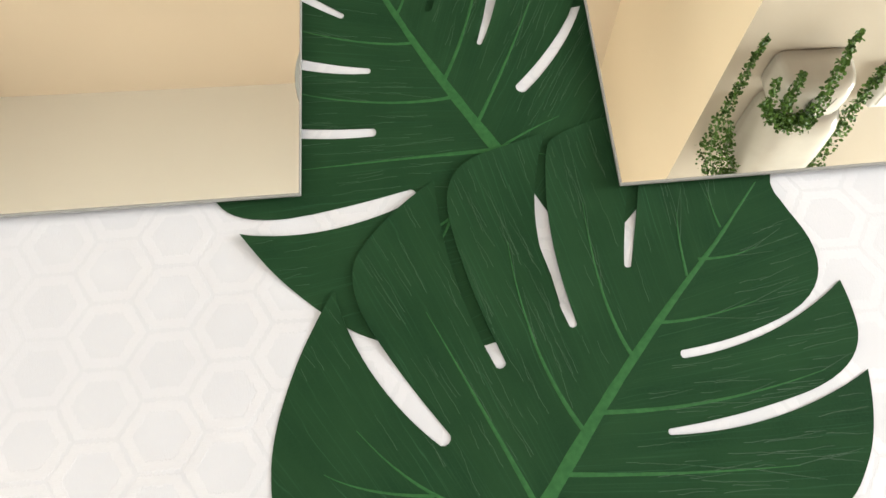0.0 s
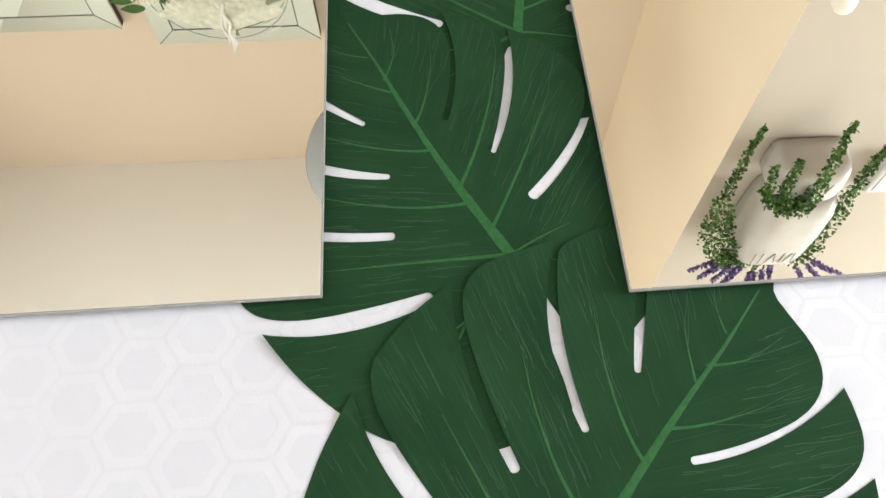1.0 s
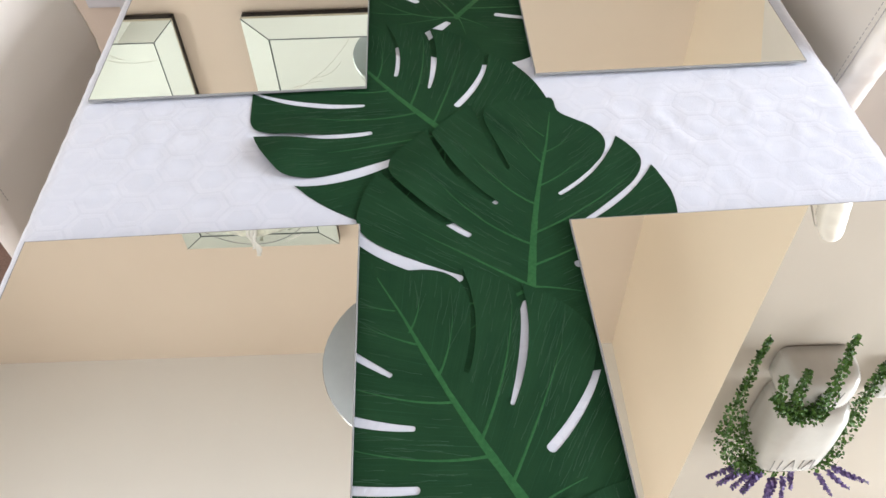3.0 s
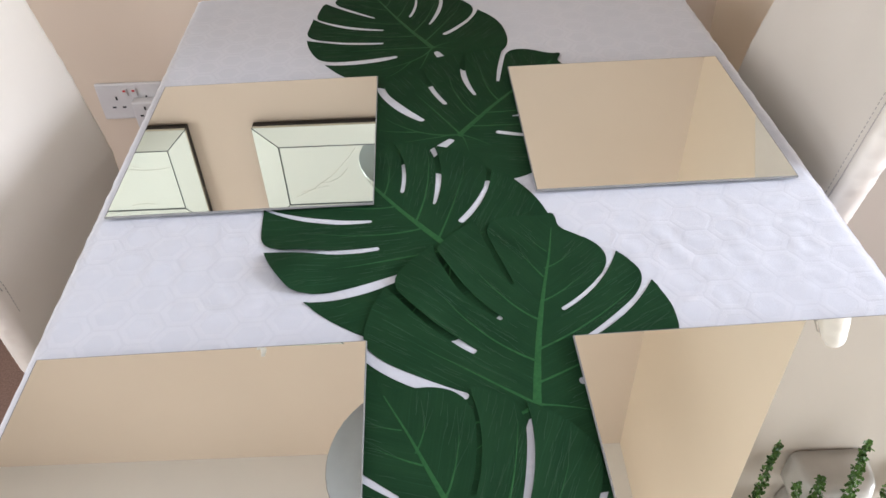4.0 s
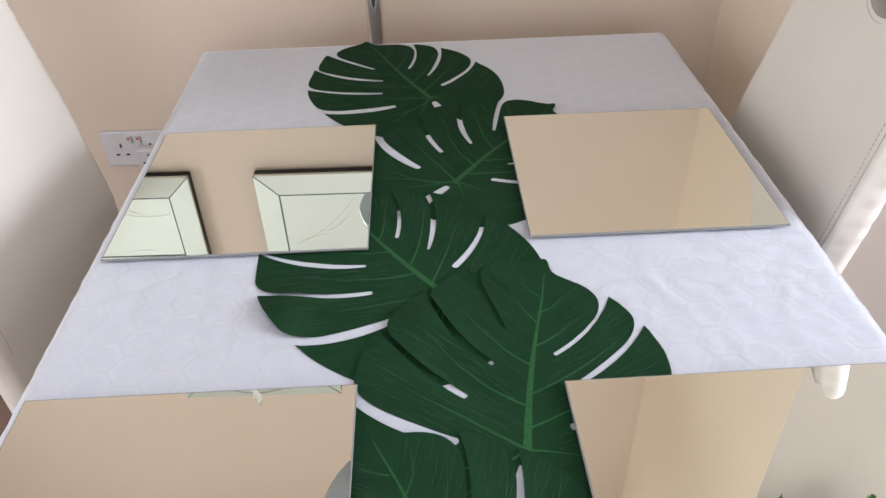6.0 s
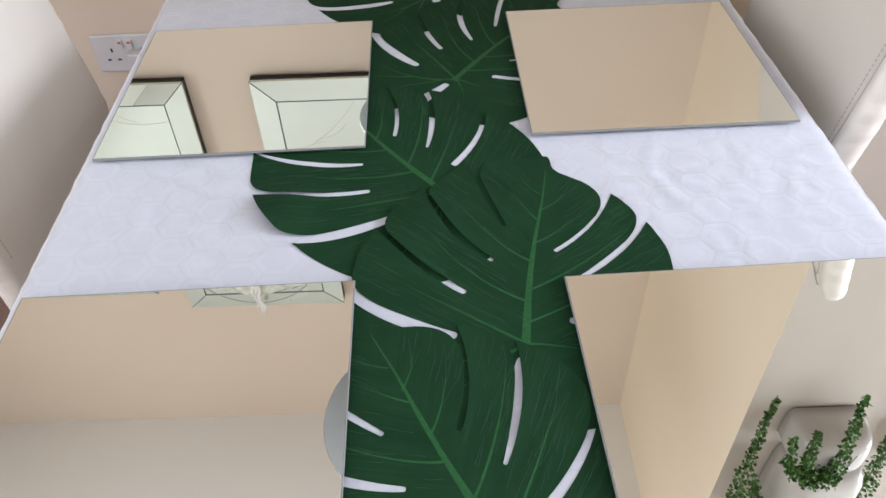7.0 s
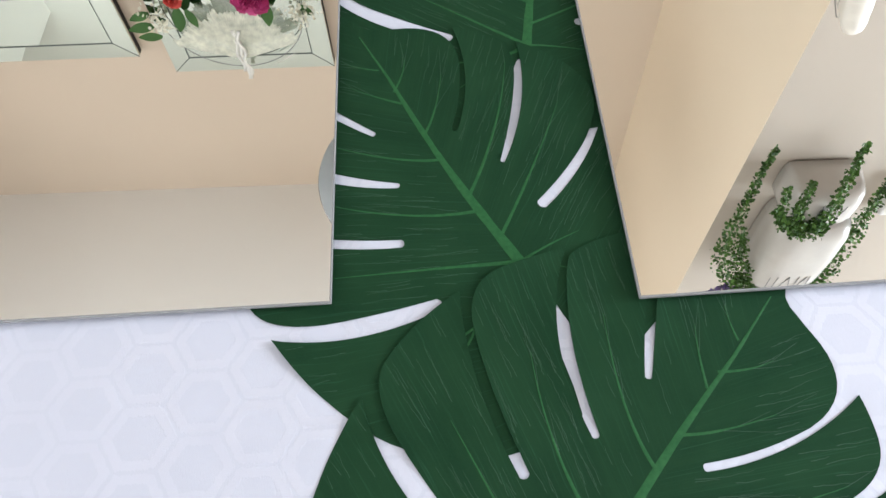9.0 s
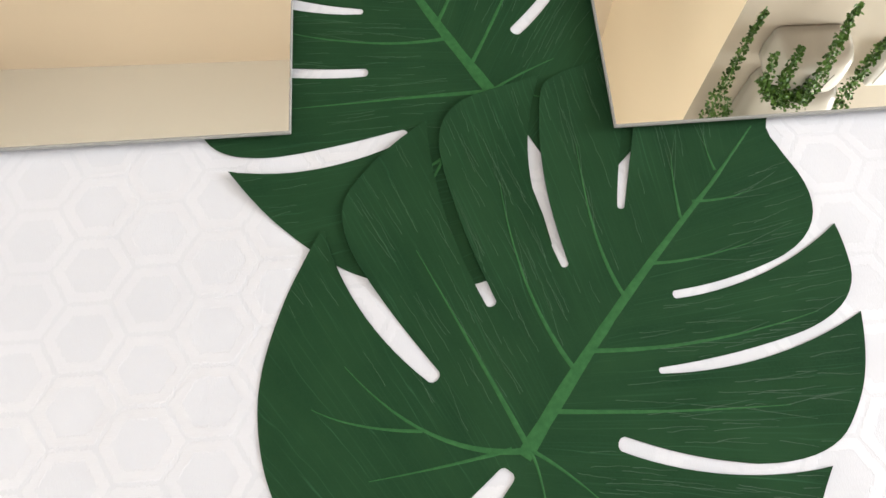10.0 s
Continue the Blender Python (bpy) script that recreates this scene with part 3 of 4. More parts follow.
def monstera_leaf(name_label, jx, jy, angle, below, lifts, seed):
    """One printed silk monstera leaf; lifts: (across, along, spread, height) of lobes that stand off the table."""
    ob = thing("monstera_leaf", name_label, "artificial leaf", (jx, jy, TOP), "leaves of the table runner")
    turn = radians(angle - 90)
    ob.rotation_euler = (0, 0, radians(angle - 90))

    def height(p):
        z, under = 0.0005 + 0.00010 * noise.noise(Vector((p[0] * 16, p[1] * 16, seed))), 0.0
        across, along = p[0], p[1]
        w = (jx + across * math.cos(turn) - along * math.sin(turn), jy + across * math.sin(turn) + along * math.cos(turn))
        q = TABLE_TURN.inverted() @ Vector((w[0], w[1], 0))
        z += relief(q.x, q.y)
        for other in below:
            under += covers(w, other)
        z += 0.0007 * under
        d = float(np.min(np.hypot(RIM[:, 0] - p[0], RIM[:, 1] - p[1])))
        z += (0.0001 + 0.0008 * min(1.0, under) + 0.0003 * noise.noise(Vector((p[0] * 22, p[1] * 22, seed + 7)))) * math.exp(-d / 0.007)
        for r, u, spread, h in lifts:
            z += h * math.exp(-(((p[0] - r) ** 2 + (p[1] - u) ** 2) / spread ** 2))
        return z

    bm = bmesh.new()
    uv = bm.loops.layers.uv.new("UVMap")
    vs = [bm.verts.new((p[0], p[1], height(p))) for p in LEAF_POINTS]
    for t in LEAF_TRIS:
        f = bm.faces.new([vs[i] for i in t])
        if f.normal.z < 0:
            f.normal_flip()
        for lp in f.loops:
            c = lp.vert.co
            lp[uv].uv = (abs(c.x) + seed, ((c.y - 0.5 * -c.x) / (1 + 3.2 * -c.x) + 0.7 if c.x < 0 else (c.y - 0.68 * c.x) / (1 + 4.5 * c.x)) + seed)
    bmesh.ops.recalc_face_normals(bm, faces=bm.faces[:])
    if sum(f.normal.z for f in bm.faces) < 0:
        bmesh.ops.reverse_faces(bm, faces=bm.faces[:])
    blade = part("blade", bm, LEAF, ob, smooth=True)
    mod = blade.modifiers.new("thickness", "SOLIDIFY")
    mod.thickness, mod.offset = 0.0004, -1
    mod = blade.modifiers.new("crisp_rim", "EDGE_SPLIT")
    mod.split_angle = radians(50)

    def ribbon(name, pts, w0, w1):
        b = bmesh.new()
        rails = []
        for i, p in enumerate(pts):
            d = (pts[min(i + 1, len(pts) - 1)] - pts[max(i - 1, 0)]).normalized()
            n = Vector((-d.y, d.x))
            k = i / (len(pts) - 1)
            w = (w0 * (1 - k) + w1 * k) / 2 * (1 + 0.18 * noise.noise(Vector((p.x * 90, p.y * 90, seed))))
            rails.append([b.verts.new((*(p + n * s * w), height(p) + z)) for s, z in ((1, 0.00008), (0, 0.0003), (-1, 0.00008))])
        for a, c in zip(rails, rails[1:]):
            for i in (0, 1):
                b.faces.new((a[i], a[i + 1], c[i + 1], c[i]))
        bmesh.ops.recalc_face_normals(b, faces=b.faces[:])
        if sum(f.normal.z for f in b.faces) < 0:
            bmesh.ops.reverse_faces(b, faces=b.faces[:])
        part(name, b, VEIN, ob, smooth=True)

    ribbon("midrib", [Vector((-0.001 - 0.0035 * math.sin(math.pi * min(1, k * 1.25)) + 0.002 * k, -0.004 + 0.240 * k)) for k in (i / 24 for i in range(25))], 0.0078, 0.0009)
    for start, middle, end, w in VEINS:
        ribbon("side_vein", vein_curve(start, middle, end, 16), w, 0.0004)
    b = bmesh.new()
    for line in HAIRS:
        rails = []
        for i, p in enumerate(line):
            d = (line[min(i + 1, len(line) - 1)] - line[max(i - 1, 0)]).normalized()
            n = Vector((-d.y, d.x)) * (0.00016 * (1 - 0.6 * i / len(line)))
            z = height(p) + 0.00012
            rails.append((b.verts.new((p.x + n.x, p.y + n.y, z)), b.verts.new((p.x - n.x, p.y - n.y, z))))
        for u, v in zip(rails, rails[1:]):
            b.faces.new((u[1], u[0], v[0], v[1]))
    bmesh.ops.recalc_face_normals(b, faces=b.faces[:])
    tagged(part("venation", b, HAIR, ob), "fine pale hair veins", kind="stuff")
    for start, middle, end, w in BASE_VEINS:
        ribbon("base_vein", vein_curve(start, middle, end, 14), w, 0.0004)


LEAVES = [
    # stem x, y, way of the tip, lifted lobes
    (-0.0133, 1.0887, 116.6, []),
    (0.0179, 0.8425, 53.6, [(0.02, 0.25, 0.03, 0.003)]),
    (0.0014, 0.6228, 127.0, [(-0.150, 0.08, 0.035, 0.010)]),
    (0.0661, 0.4185, 80.1, [(-0.115, 0.15, 0.03, 0.006), (-0.13, 0.10, 0.03, 0.004)]),
    (0.0473, 0.2269, 118.9, [(-0.165, 0.02, 0.02, 0.002)]),
    (0.0527, 0.0117, 51.7, [(-0.15, 0.16, 0.02, 0.002)]),
]
for i, (jx, jy, ang, lifts) in enumerate(LEAVES):
    monstera_leaf("dark green silk monstera leaf lying in an overlapping row", jx, jy, ang, LEAVES[:i], lifts, i * 1.37)


# ---- mirror tiles ----
def mirror_tile(cx, cy, turn, lift_x=0.0, lift_y=0.0):
    t = thing("mirror_tile", "square frameless mirror tile lying on cloth and leaves", "mirror tile", (cx, cy, 0.7544), "mirror tiles used as place mats")
    t.rotation_euler = (radians(lift_x), radians(lift_y), radians(turn))
    bm = box((-0.1505, -0.1475, 0.0002), (0.1505, 0.1475, 0.0028), 0.0003, 1)
    part("glass_plate", bm, TILE_EDGE, t)
    bm = bmesh.new()
    bmesh.ops.create_grid(bm, x_segments=1, y_segments=1, size=1.0)
    for v in bm.verts:
        v.co = Vector((v.co.x * 0.1494, v.co.y * 0.1464, 0.00285))
    part("silvered_face", bm, TILE_FACE, t)


mirror_tile(-0.2293, 0.3425, 1.55)
mirror_tile(-0.2400, 0.8430, 1.4)
mirror_tile(0.2617, 0.3485, 2.1)
mirror_tile(0.2460, 0.8630, 1.3)


# ---- dining chairs ----
def dining_chair(near, taper):
    """Built with its back's inner face at x = 0, facing -x, centred on y = 0; near: the side of the stitched edge;
    taper: how much the other side narrows towards the top."""
    c = thing("dining_chair", "white faux leather dining chair with a chrome grip in its back", "chair", (0, 0, 0), "chairs at the dining table")
    low, top, half, rad = 0.40, 1.086, 0.185, 0.014
    narrow = lambda p: Vector((p.x * (1 - (taper if p.x * near < 0 else 0.08) * max(0.0, p.y - 0.74)), p.y))
    rim = [Vector((half - rad + rad * math.cos(a), top - rad + rad * math.sin(a))) for a in (math.pi / 2 * k / 12 for k in range(13))]
    rim += [Vector(((half - rad) * (1 - k / 7), top)) for k in range(1, 14)]
    rim += [Vector((-half + rad + rad * math.cos(a), top - rad + rad * math.sin(a))) for a in (math.pi / 2 * (1 + k / 12) for k in range(13))]
    rim = [narrow(Vector((p.x, p.y - 0.030 * (1 - math.exp(-(max(0.0, half - abs(p.x)) / 0.035) ** 1.5))))) for p in rim]
    outline = rim + [narrow(Vector((-half, 0.87))), Vector((-half, 0.74)), Vector((-half + 0.004, 0.6)), Vector((-half + 0.012, low)), Vector((half - 0.012, low)), Vector((half - 0.004, 0.6)), Vector((half, 0.74)), narrow(Vector((half, 0.87)))]
    hole = [Vector((0.041 * near + 0.051 * math.cos(a), 0.994 + 0.051 * math.sin(a))) for a in (2 * math.pi * k / 40 for k in range(40))]
    dense = []
    for p, q in zip(outline, outline[1:] + outline[:1]):
        n = max(1, round((q - p).length / 0.009))
        dense += [p.lerp(q, i / n) for i in range(n)]
    pts, tris = sheet(dense, 0.008, (hole,))
    eye = Vector((0.041 * near, 0.994))
    tris = [t for t in tris if ((pts[t[0]] + pts[t[1]] + pts[t[2]]) / 3 - eye).length > 0.0507]
    border = np.array([tuple(p.lerp(q, i / 6)) for loop in (dense,) for p, q in zip(loop, loop[1:] + loop[:1]) for i in range(6)])
    lean = lambda z: max(0.0, z - 0.6) * 0.18
    bm = bmesh.new()
    front, rear = [], []
    for p in pts:
        d = float(np.min(np.hypot(border[:, 0] - p.x, border[:, 1] - p.y)))
        roll = 0.02 * (1 - math.sqrt(max(0.0, 1 - max(0.0, 1 - d / 0.017) ** 2)))
        base = lean(p.y) - 0.0072 * (p.x / half) ** 2
        front.append(bm.verts.new((base + roll, p.x, p.y)))
        rear.append(bm.verts.new((base + 0.04 - roll, p.x, p.y)))
    for t in tris:
        bm.faces.new([front[i] for i in t])
        mid = (pts[t[0]] + pts[t[1]] + pts[t[2]]) / 3 - eye
        if math.hypot(mid.x / 0.080, mid.y / 0.0535) > 1:
            bm.faces.new([rear[i] for i in reversed(t)])
    bmesh.ops.remove_doubles(bm, verts=bm.verts[:], dist=0.0004)
    bmesh.ops.recalc_face_normals(bm, faces=bm.faces[:])
    back = part("backrest", bm, LEATHER, c, smooth=True)
    mod = back.modifiers.new("round", "SUBSURF")
    mod.levels = mod.render_levels = 1
    # stitching a little inside the rim, on the inner face
    seam = [Vector((p.x * 0.83, 0.80 + (p.y - 0.80) * 0.90)) for p in rim]
    seam = [Vector((p.x * near, p.y)) for p in sorted((Vector((q.x * near, q.y)) for q in seam if q.x * near > 0.06), key=lambda q: q.x) + [Vector((half * 0.83, 0.7)), Vector((half * 0.83 - 0.003, 0.55))]]
    bm = bmesh.new()
    for a, b in zip(seam, seam[1:]):
        n = max(1, round((b - a).length / 0.006))
        for i in range(n):
            p, q = a.lerp(b, i / n), a.lerp(b, (i + 0.6) / n)
            tube([(lean(s.y) - 0.0072 * (s.x / half) ** 2 - 0.0003, s.x, s.y) for s in (p, q)], 0.0006, 4, bm)
    part("stitching", bm, STITCH, back)
    side = [Vector((p.x * near, p.y)) for p in rim]
    side = [p for p in (side if side[0].x > 0 else side[::-1]) if p.x > 0.14]
    edge = [Vector((half - 0.004, 0.6)), Vector((half, 0.74)), Vector((half * (1 - 0.08 * 0.13), 0.87))] + side
    part("seam", tube([(lean(p.y) - 0.0072 * (p.x / half) ** 2 - 0.0001, near * (p.x - 0.021), 0.6 + (p.y - 0.6) * 0.97) for p in edge], 0.0008, 6), STITCH, back, "grey seam along the edge of the back", smooth=True)
    middle = Vector((0.041 * near, 0.994))
    bm = bmesh.new()
    loops = []
    # straight at the front, flared sideways towards the rear
    for r, rz, x in ((0.0508, 0.0508, -0.0004), (0.0508, 0.0508, 0.016), (0.092, 0.0565, 0.0385), (0.092, 0.0565, 0.0412), (0.084, 0.0545, 0.0412), (0.0485, 0.0485, 0.020), (0.0485, 0.0485, -0.0004)):
        loops.append([bm.verts.new((lean(0.994) + 0.18 * rz * math.sin(a) + x, middle.x + r * math.cos(a), middle.y + rz * math.sin(a))) for a in (2 * math.pi * k / 48 for k in range(48))])
    for a, b in zip(loops, loops[1:] + loops[:1]):
        for k in range(48):
            bm.faces.new((a[k], a[(k + 1) % 48], b[(k + 1) % 48], b[k]))
    bmesh.ops.recalc_face_normals(bm, faces=bm.faces[:])
    part("grip_liner", bm, LINER, c, "shaded beige lining of the grip hole", smooth=True)
    ring = [(lean(0.994 + 0.057 * math.sin(a)) - 0.0002, middle.x + 0.057 * math.cos(a), middle.y + 0.057 * math.sin(a)) for a in (2 * math.pi * k / 48 for k in range(49))]
    part("seam", tube(ring, 0.0005, 5), STITCH, back, "thin seam round the grip hole", smooth=True)
    zb = 1.024
    part("grip_bar", tube([(lean(zb) + 0.011, 0.041 * near - 0.038, zb), (lean(zb) + 0.011, 0.041 * near + 0.038, zb)], 0.010, 16), CHROME, c, "chrome grip bar", smooth=True)
    part("seat", box((-0.40, -0.20, 0.40), (-0.004, 0.20, 0.475), 0.02, 3), LEATHER, c, smooth=True)
    for y in (-0.17, 0.17):
        part("leg", box((-0.385, y - 0.02, 0), (-0.345, y + 0.02, 0.398), 0.003), CHROME, c, "chrome leg")
        part("leg", box((-0.03, y - 0.02, 0), (0.01, y + 0.02, 0.398), 0.003), CHROME, c, "chrome leg")
    return c


dining_chair(-1, 0.8).matrix_basis = pose(0.449, 0.909, 0)
dining_chair(1, 0.16).matrix_basis = pose(-0.574, 0.905, 0, 0, 0, 172)


# ---- arc lamp ----
def arc_lamp():
    lamp = thing("floor_lamp", "tall chrome arc floor lamp with a silver dome shade", "floor lamp", (-0.119, 1.42, 0))
    part("base_plate", revolve([(0, 0), (0.085, 0), (0.09, 0.004), (0.09, 0.02), (0.084, 0.026), (0, 0.026)]), CHROME, lamp, smooth=True)
    reach = Vector((0.059, -0.52, 0))
    pts = [(0, 0, 0.024), (0, 0, 0.6), (0, 0, 1.2), (0, 0, 1.85)]
    for i in range(1, 25):
        a = math.pi * i / 24
        p = reach * (1 - math.cos(a)) / 2
        pts.append((p.x, p.y, 1.85 + 0.32 * math.sin(a)))
    pts.append((reach.x, reach.y, 1.755))
    part("pole", tube(pts, 0.0158, 24), CHROME, lamp, "polished chrome pole", smooth=True)
    bm = revolve([(0.02, 0.172), (0.07, 0.163), (0.13, 0.130), (0.175, 0.085), (0.202, 0.03), (0.21, 0.0), (0.206, 0.0), (0.198, 0.03), (0.171, 0.084), (0.127, 0.127), (0.068, 0.159), (0.0, 0.168)])
    for v in bm.verts:
        v.co += Vector((reach.x, reach.y, 1.59))
    shade = part("shade", bm, SHADE_OUT, lamp, "silver dome shade", smooth=True)
    bm = revolve([(0.0, 0.004), (0.1, 0.004), (0.2085, -0.0005), (0.2085, -0.004), (0.1, -0.003), (0.0, -0.003)])
    for v in bm.verts:
        v.co += Vector((reach.x, reach.y, 1.59))
    part("diffuser", bm, SHADE_IN, shade, "grey diffuser disc", smooth=True)


arc_lamp()


# ---- wall mirrors ----
def wall_mirror(cx, z0, z1, width, lean_deg, pale_lines=()):
    """Mirror with a bevelled mirror-glass frame; the tilt is that of a thing hung on a cord."""
    h = z1 - z0
    w = thing("wall_mirror", "rectangular wall mirror with a faceted silver border", "mirror", (cx, FAR - 0.026, z0), "mirrors on the beige wall")
    w.rotation_euler = (radians(lean_deg), 0, 0)
    hw, rail = width / 2, 0.052
    part("backing", box((-hw, 0.004, 0), (hw, 0.022, h), 0.001, 1), BLACK_EDGE, w, "black backing board")
    part("pane", box((-hw + rail, -0.0058, rail), (hw - rail, 0.003, h - rail), 0.0008, 1), WALL_MIRROR, w)
    outer = [(-hw, 0), (hw, 0), (hw, h), (-hw, h)]
    inner = [(-hw + rail, rail), (hw - rail, rail), (hw - rail, h - rail), (-hw + rail, h - rail)]
    for i in range(4):
        j = (i + 1) % 4
        quad = [outer[i], outer[j], inner[j], inner[i]]
        mid = Vector((sum(p[0] for p in quad) / 4, sum(p[1] for p in quad) / 4))
        quad = [Vector(p).lerp(mid, 0.006) for p in quad]
        bm = bmesh.new()
        front = [bm.verts.new((p.x, -0.0045 if k < 2 else -0.007, p.y)) for k, p in enumerate(quad)]
        rear = [bm.verts.new((p.x, 0.0038, p.y)) for p in quad]
        bm.faces.new(front)
        bm.faces.new(rear[::-1])
        for k in range(4):
            bm.faces.new((front[k], rear[k], rear[(k + 1) % 4], front[(k + 1) % 4]))
        bmesh.ops.recalc_face_normals(bm, faces=bm.faces[:])
        part("frame_strip", bm, WALL_MIRROR, w)
    g = 0.0018
    for a, b in (((-hw + rail, rail), (hw - rail, rail)), ((hw - rail, rail), (hw - rail, h - rail)), ((hw - rail, h - rail), (-hw + rail, h - rail)), ((-hw + rail, h - rail), (-hw + rail, rail))):
        part("joint", tube([(a[0], -0.0062, a[1]), (b[0], -0.0062, b[1])], g, 6), JOINT, w, "dark joint line")
    for o, n in zip(outer, inner):
        part("joint", tube([(o[0], -0.0046, o[1]), (n[0], -0.0068, n[1])], g * 0.7, 6), JOINT, w, "dark joint line")
    # thin rods that draw fine pale curves across the pane
    for line in pale_lines:
        pts = [Vector((-hw + rail + x, -0.0059, rail + z)) for x, z in line]
        fine = [pts[0] * (1 - k) ** 2 + pts[1] * 2 * k * (1 - k) + pts[2] * k * k for k in (j / 12 for j in range(13))]
        fine = [p + Vector((0.0015 * noise.noise(p * 60), 0, 0.0015 * noise.noise(p * 60 + Vector((3, 1, 2))))) for p in fine]
        part("pale_line", tube(fine, 0.0005, 4), PALE_LINE, w, "fine pale mark on the glass")
    return w


wall_mirror(-0.2025, 1.1285, 1.397, 0.45, 0.3, [((0.020, 0.142), (0.120, 0.095), (0.175, 0.004)), ((0.085, 0.104), (0.130, 0.098), (0.150, 0.062)), ((0.03, 0.13), (0.07, 0.115), (0.10, 0.113))])
wall_mirror(-0.800, 1.1260, 1.395, 0.45, 0.3, [((0.205, 0.030), (0.260, 0.060), (0.340, 0.045)), ((0.225, 0.012), (0.240, 0.035), (0.270, 0.042)), ((0.22, 0.15), (0.25, 0.142), (0.28, 0.150))])
wall_mirror(-0.5235, 1.55, 1.853, 0.436, 0.4)
wall_mirror(-1.040, 1.49, 1.791, 0.44, 0.4)


# ---- wall socket ----
def wall_socket():
    x0, z0 = -0.749, 0.411
    s = thing("wall_socket", "white double wall socket with a plug adaptor in it", "socket", (x0, FAR - 0.002, z0))
    part("face_plate", box((0, -0.009, 0), (0.146, 0.0, 0.086), 0.003), WHITE_PLASTIC, s)
    for cx in (0.040, 0.106):
        for dx, dz, w, h in ((0, 0.052, 0.004, 0.009), (-0.011, 0.030, 0.008, 0.004), (0.011, 0.030, 0.008, 0.004)):
            part("pin_slot", box((cx + dx - w / 2, -0.0096, dz - h / 2), (cx + dx + w / 2, -0.0088, dz + h / 2)), DARK_SLOT, s)
    for cx in (0.063, 0.083):
        part("switch", box((cx - 0.006, -0.0135, 0.058), (cx + 0.006, -0.0085, 0.076), 0.0015), WHITE_PLASTIC, s)
        part("switch_mark", box((cx - 0.003, -0.0143, 0.069), (cx + 0.003, -0.0134, 0.073)), RED_MARK, s)
    a = part("plug_adaptor", box((0.078, -0.035, -0.012), (0.134, -0.0098, 0.054), 0.004), WHITE_PLASTIC, s)
    for dx, dz, w, h in ((0, 0.040, 0.004, 0.008), (-0.011, 0.022, 0.008, 0.004), (0.011, 0.022, 0.008, 0.004)):
        part("pin_slot", box((0.106 + dx - w / 2, -0.0356, dz - h / 2), (0.106 + dx + w / 2, -0.0348, dz + h / 2)), DARK_SLOT, a)


wall_socket()


# ---- wall planter with trailing plants ----
def leaflet(bm, at, way, size, rng):
    """A small cupped round leaf of six faces."""
    way = way.normalized()
    side = way.orthogonal().normalized()
    side.rotate(Matrix.Rotation(rng.uniform(0, 6.28), 3, way))
    up = way.cross(side)
    c = bm.verts.new(at + way * size * 0.55 + up * size * 0.12)
    ring = [bm.verts.new(at + way * size * (0.55 - 0.55 * math.cos(b)) + side * size * 0.5 * math.sin(b)) for b in (2 * math.pi * k / 6 for k in range(6))]
    for k in range(6):
        bm.faces.new((c, ring[k], ring[(k + 1) % 6]))


def trail(parent, pts, count, seed, spread=0.012, size=0.0070, bushy=0.0):
    """A hanging sprig: a thin stem and many small round leaves."""
    rng = random.Random(seed)
    ps = [Vector(p) for p in pts]
    line = []
    for i in range(41):
        k = i / 40 * (len(ps) - 1)
        j = min(int(k), len(ps) - 2)
        line.append(ps[j].lerp(ps[j + 1], k - j) + Vector((rng.uniform(-1, 1), rng.uniform(-1, 1), 0)) * 0.0015)
    sprig = part("sprig", tube(line, 0.0013, 5), STEM, parent)
    bm = bmesh.new()
    for _ in range(count):
        k = rng.random() ** 1.15
        p = line[min(40, int(k * 40))]
        thin = (1.2 - 0.85 * k) * (1 - 0.45 * bushy) + bushy * math.exp(-((k - 0.36) / 0.2) ** 2)
        turn, far = rng.uniform(0, 2 * math.pi), 1.5 * math.sqrt(rng.random())
        off = Vector((math.cos(turn) * far, math.sin(turn) * far, rng.gauss(0, 0.6))) * spread * thin
        leaflet(bm, p + off, Vector((rng.uniform(-1, 1), rng.uniform(-1, 0.6), rng.uniform(-0.8, 0.8))), size * rng.uniform(0.65, 1.15), rng)
    part("foliage", bm, IVY, sprig, "small round green leaves")


def wall_pot(parent, cx, z0, z1, width, depth, strokes):
    """A flat-backed ceramic pot, rounded below, open above."""
    bm = bmesh.new()
    rings = []
    levels = [(0.0, 0.80, 0.74), (0.05, 0.91, 0.87), (0.15, 0.97, 0.95), (0.5, 1.0, 1.0), (0.8, 1.0, 1.0), (0.96, 0.98, 0.98), (1.0, 0.955, 0.95), (0.97, 0.92, 0.90), (0.5, 0.92, 0.90), (0.2, 0.80, 0.78)]
    for zk, wk, dk in levels:
        ring = []
        for i in range(33):
            a = math.pi * i / 32
            x, y = math.cos(a), math.sin(a)
            ring.append(bm.verts.new((cx + width / 2 * wk * math.copysign(abs(x) ** 0.5, x), STEP - 0.004 - depth * dk * abs(y) ** 0.5, z0 + (z1 - z0) * zk)))
        rings.append(ring)
    for a, b in zip(rings, rings[1:]):
        for i in range(33):
            bm.faces.new((a[i], a[(i + 1) % 33], b[(i + 1) % 33], b[i]))
    bm.faces.new(rings[0][::-1])
    bm.faces.new(rings[-1])
    bmesh.ops.recalc_face_normals(bm, faces=bm.faces[:])
    pot = part("pot", bm, CERAMIC, parent, smooth=True)
    y = STEP - 0.004 - depth - 0.0008
    for i, (x, tilt) in enumerate(strokes):
        zt = z1 - 0.045
        part("letter_bar", tube([(cx + x - tilt, y, zt - 0.021), (cx + x + tilt, y, zt + 0.021)], 0.0009, 5), INK, pot, "thin grey lettering stroke")
    return pot


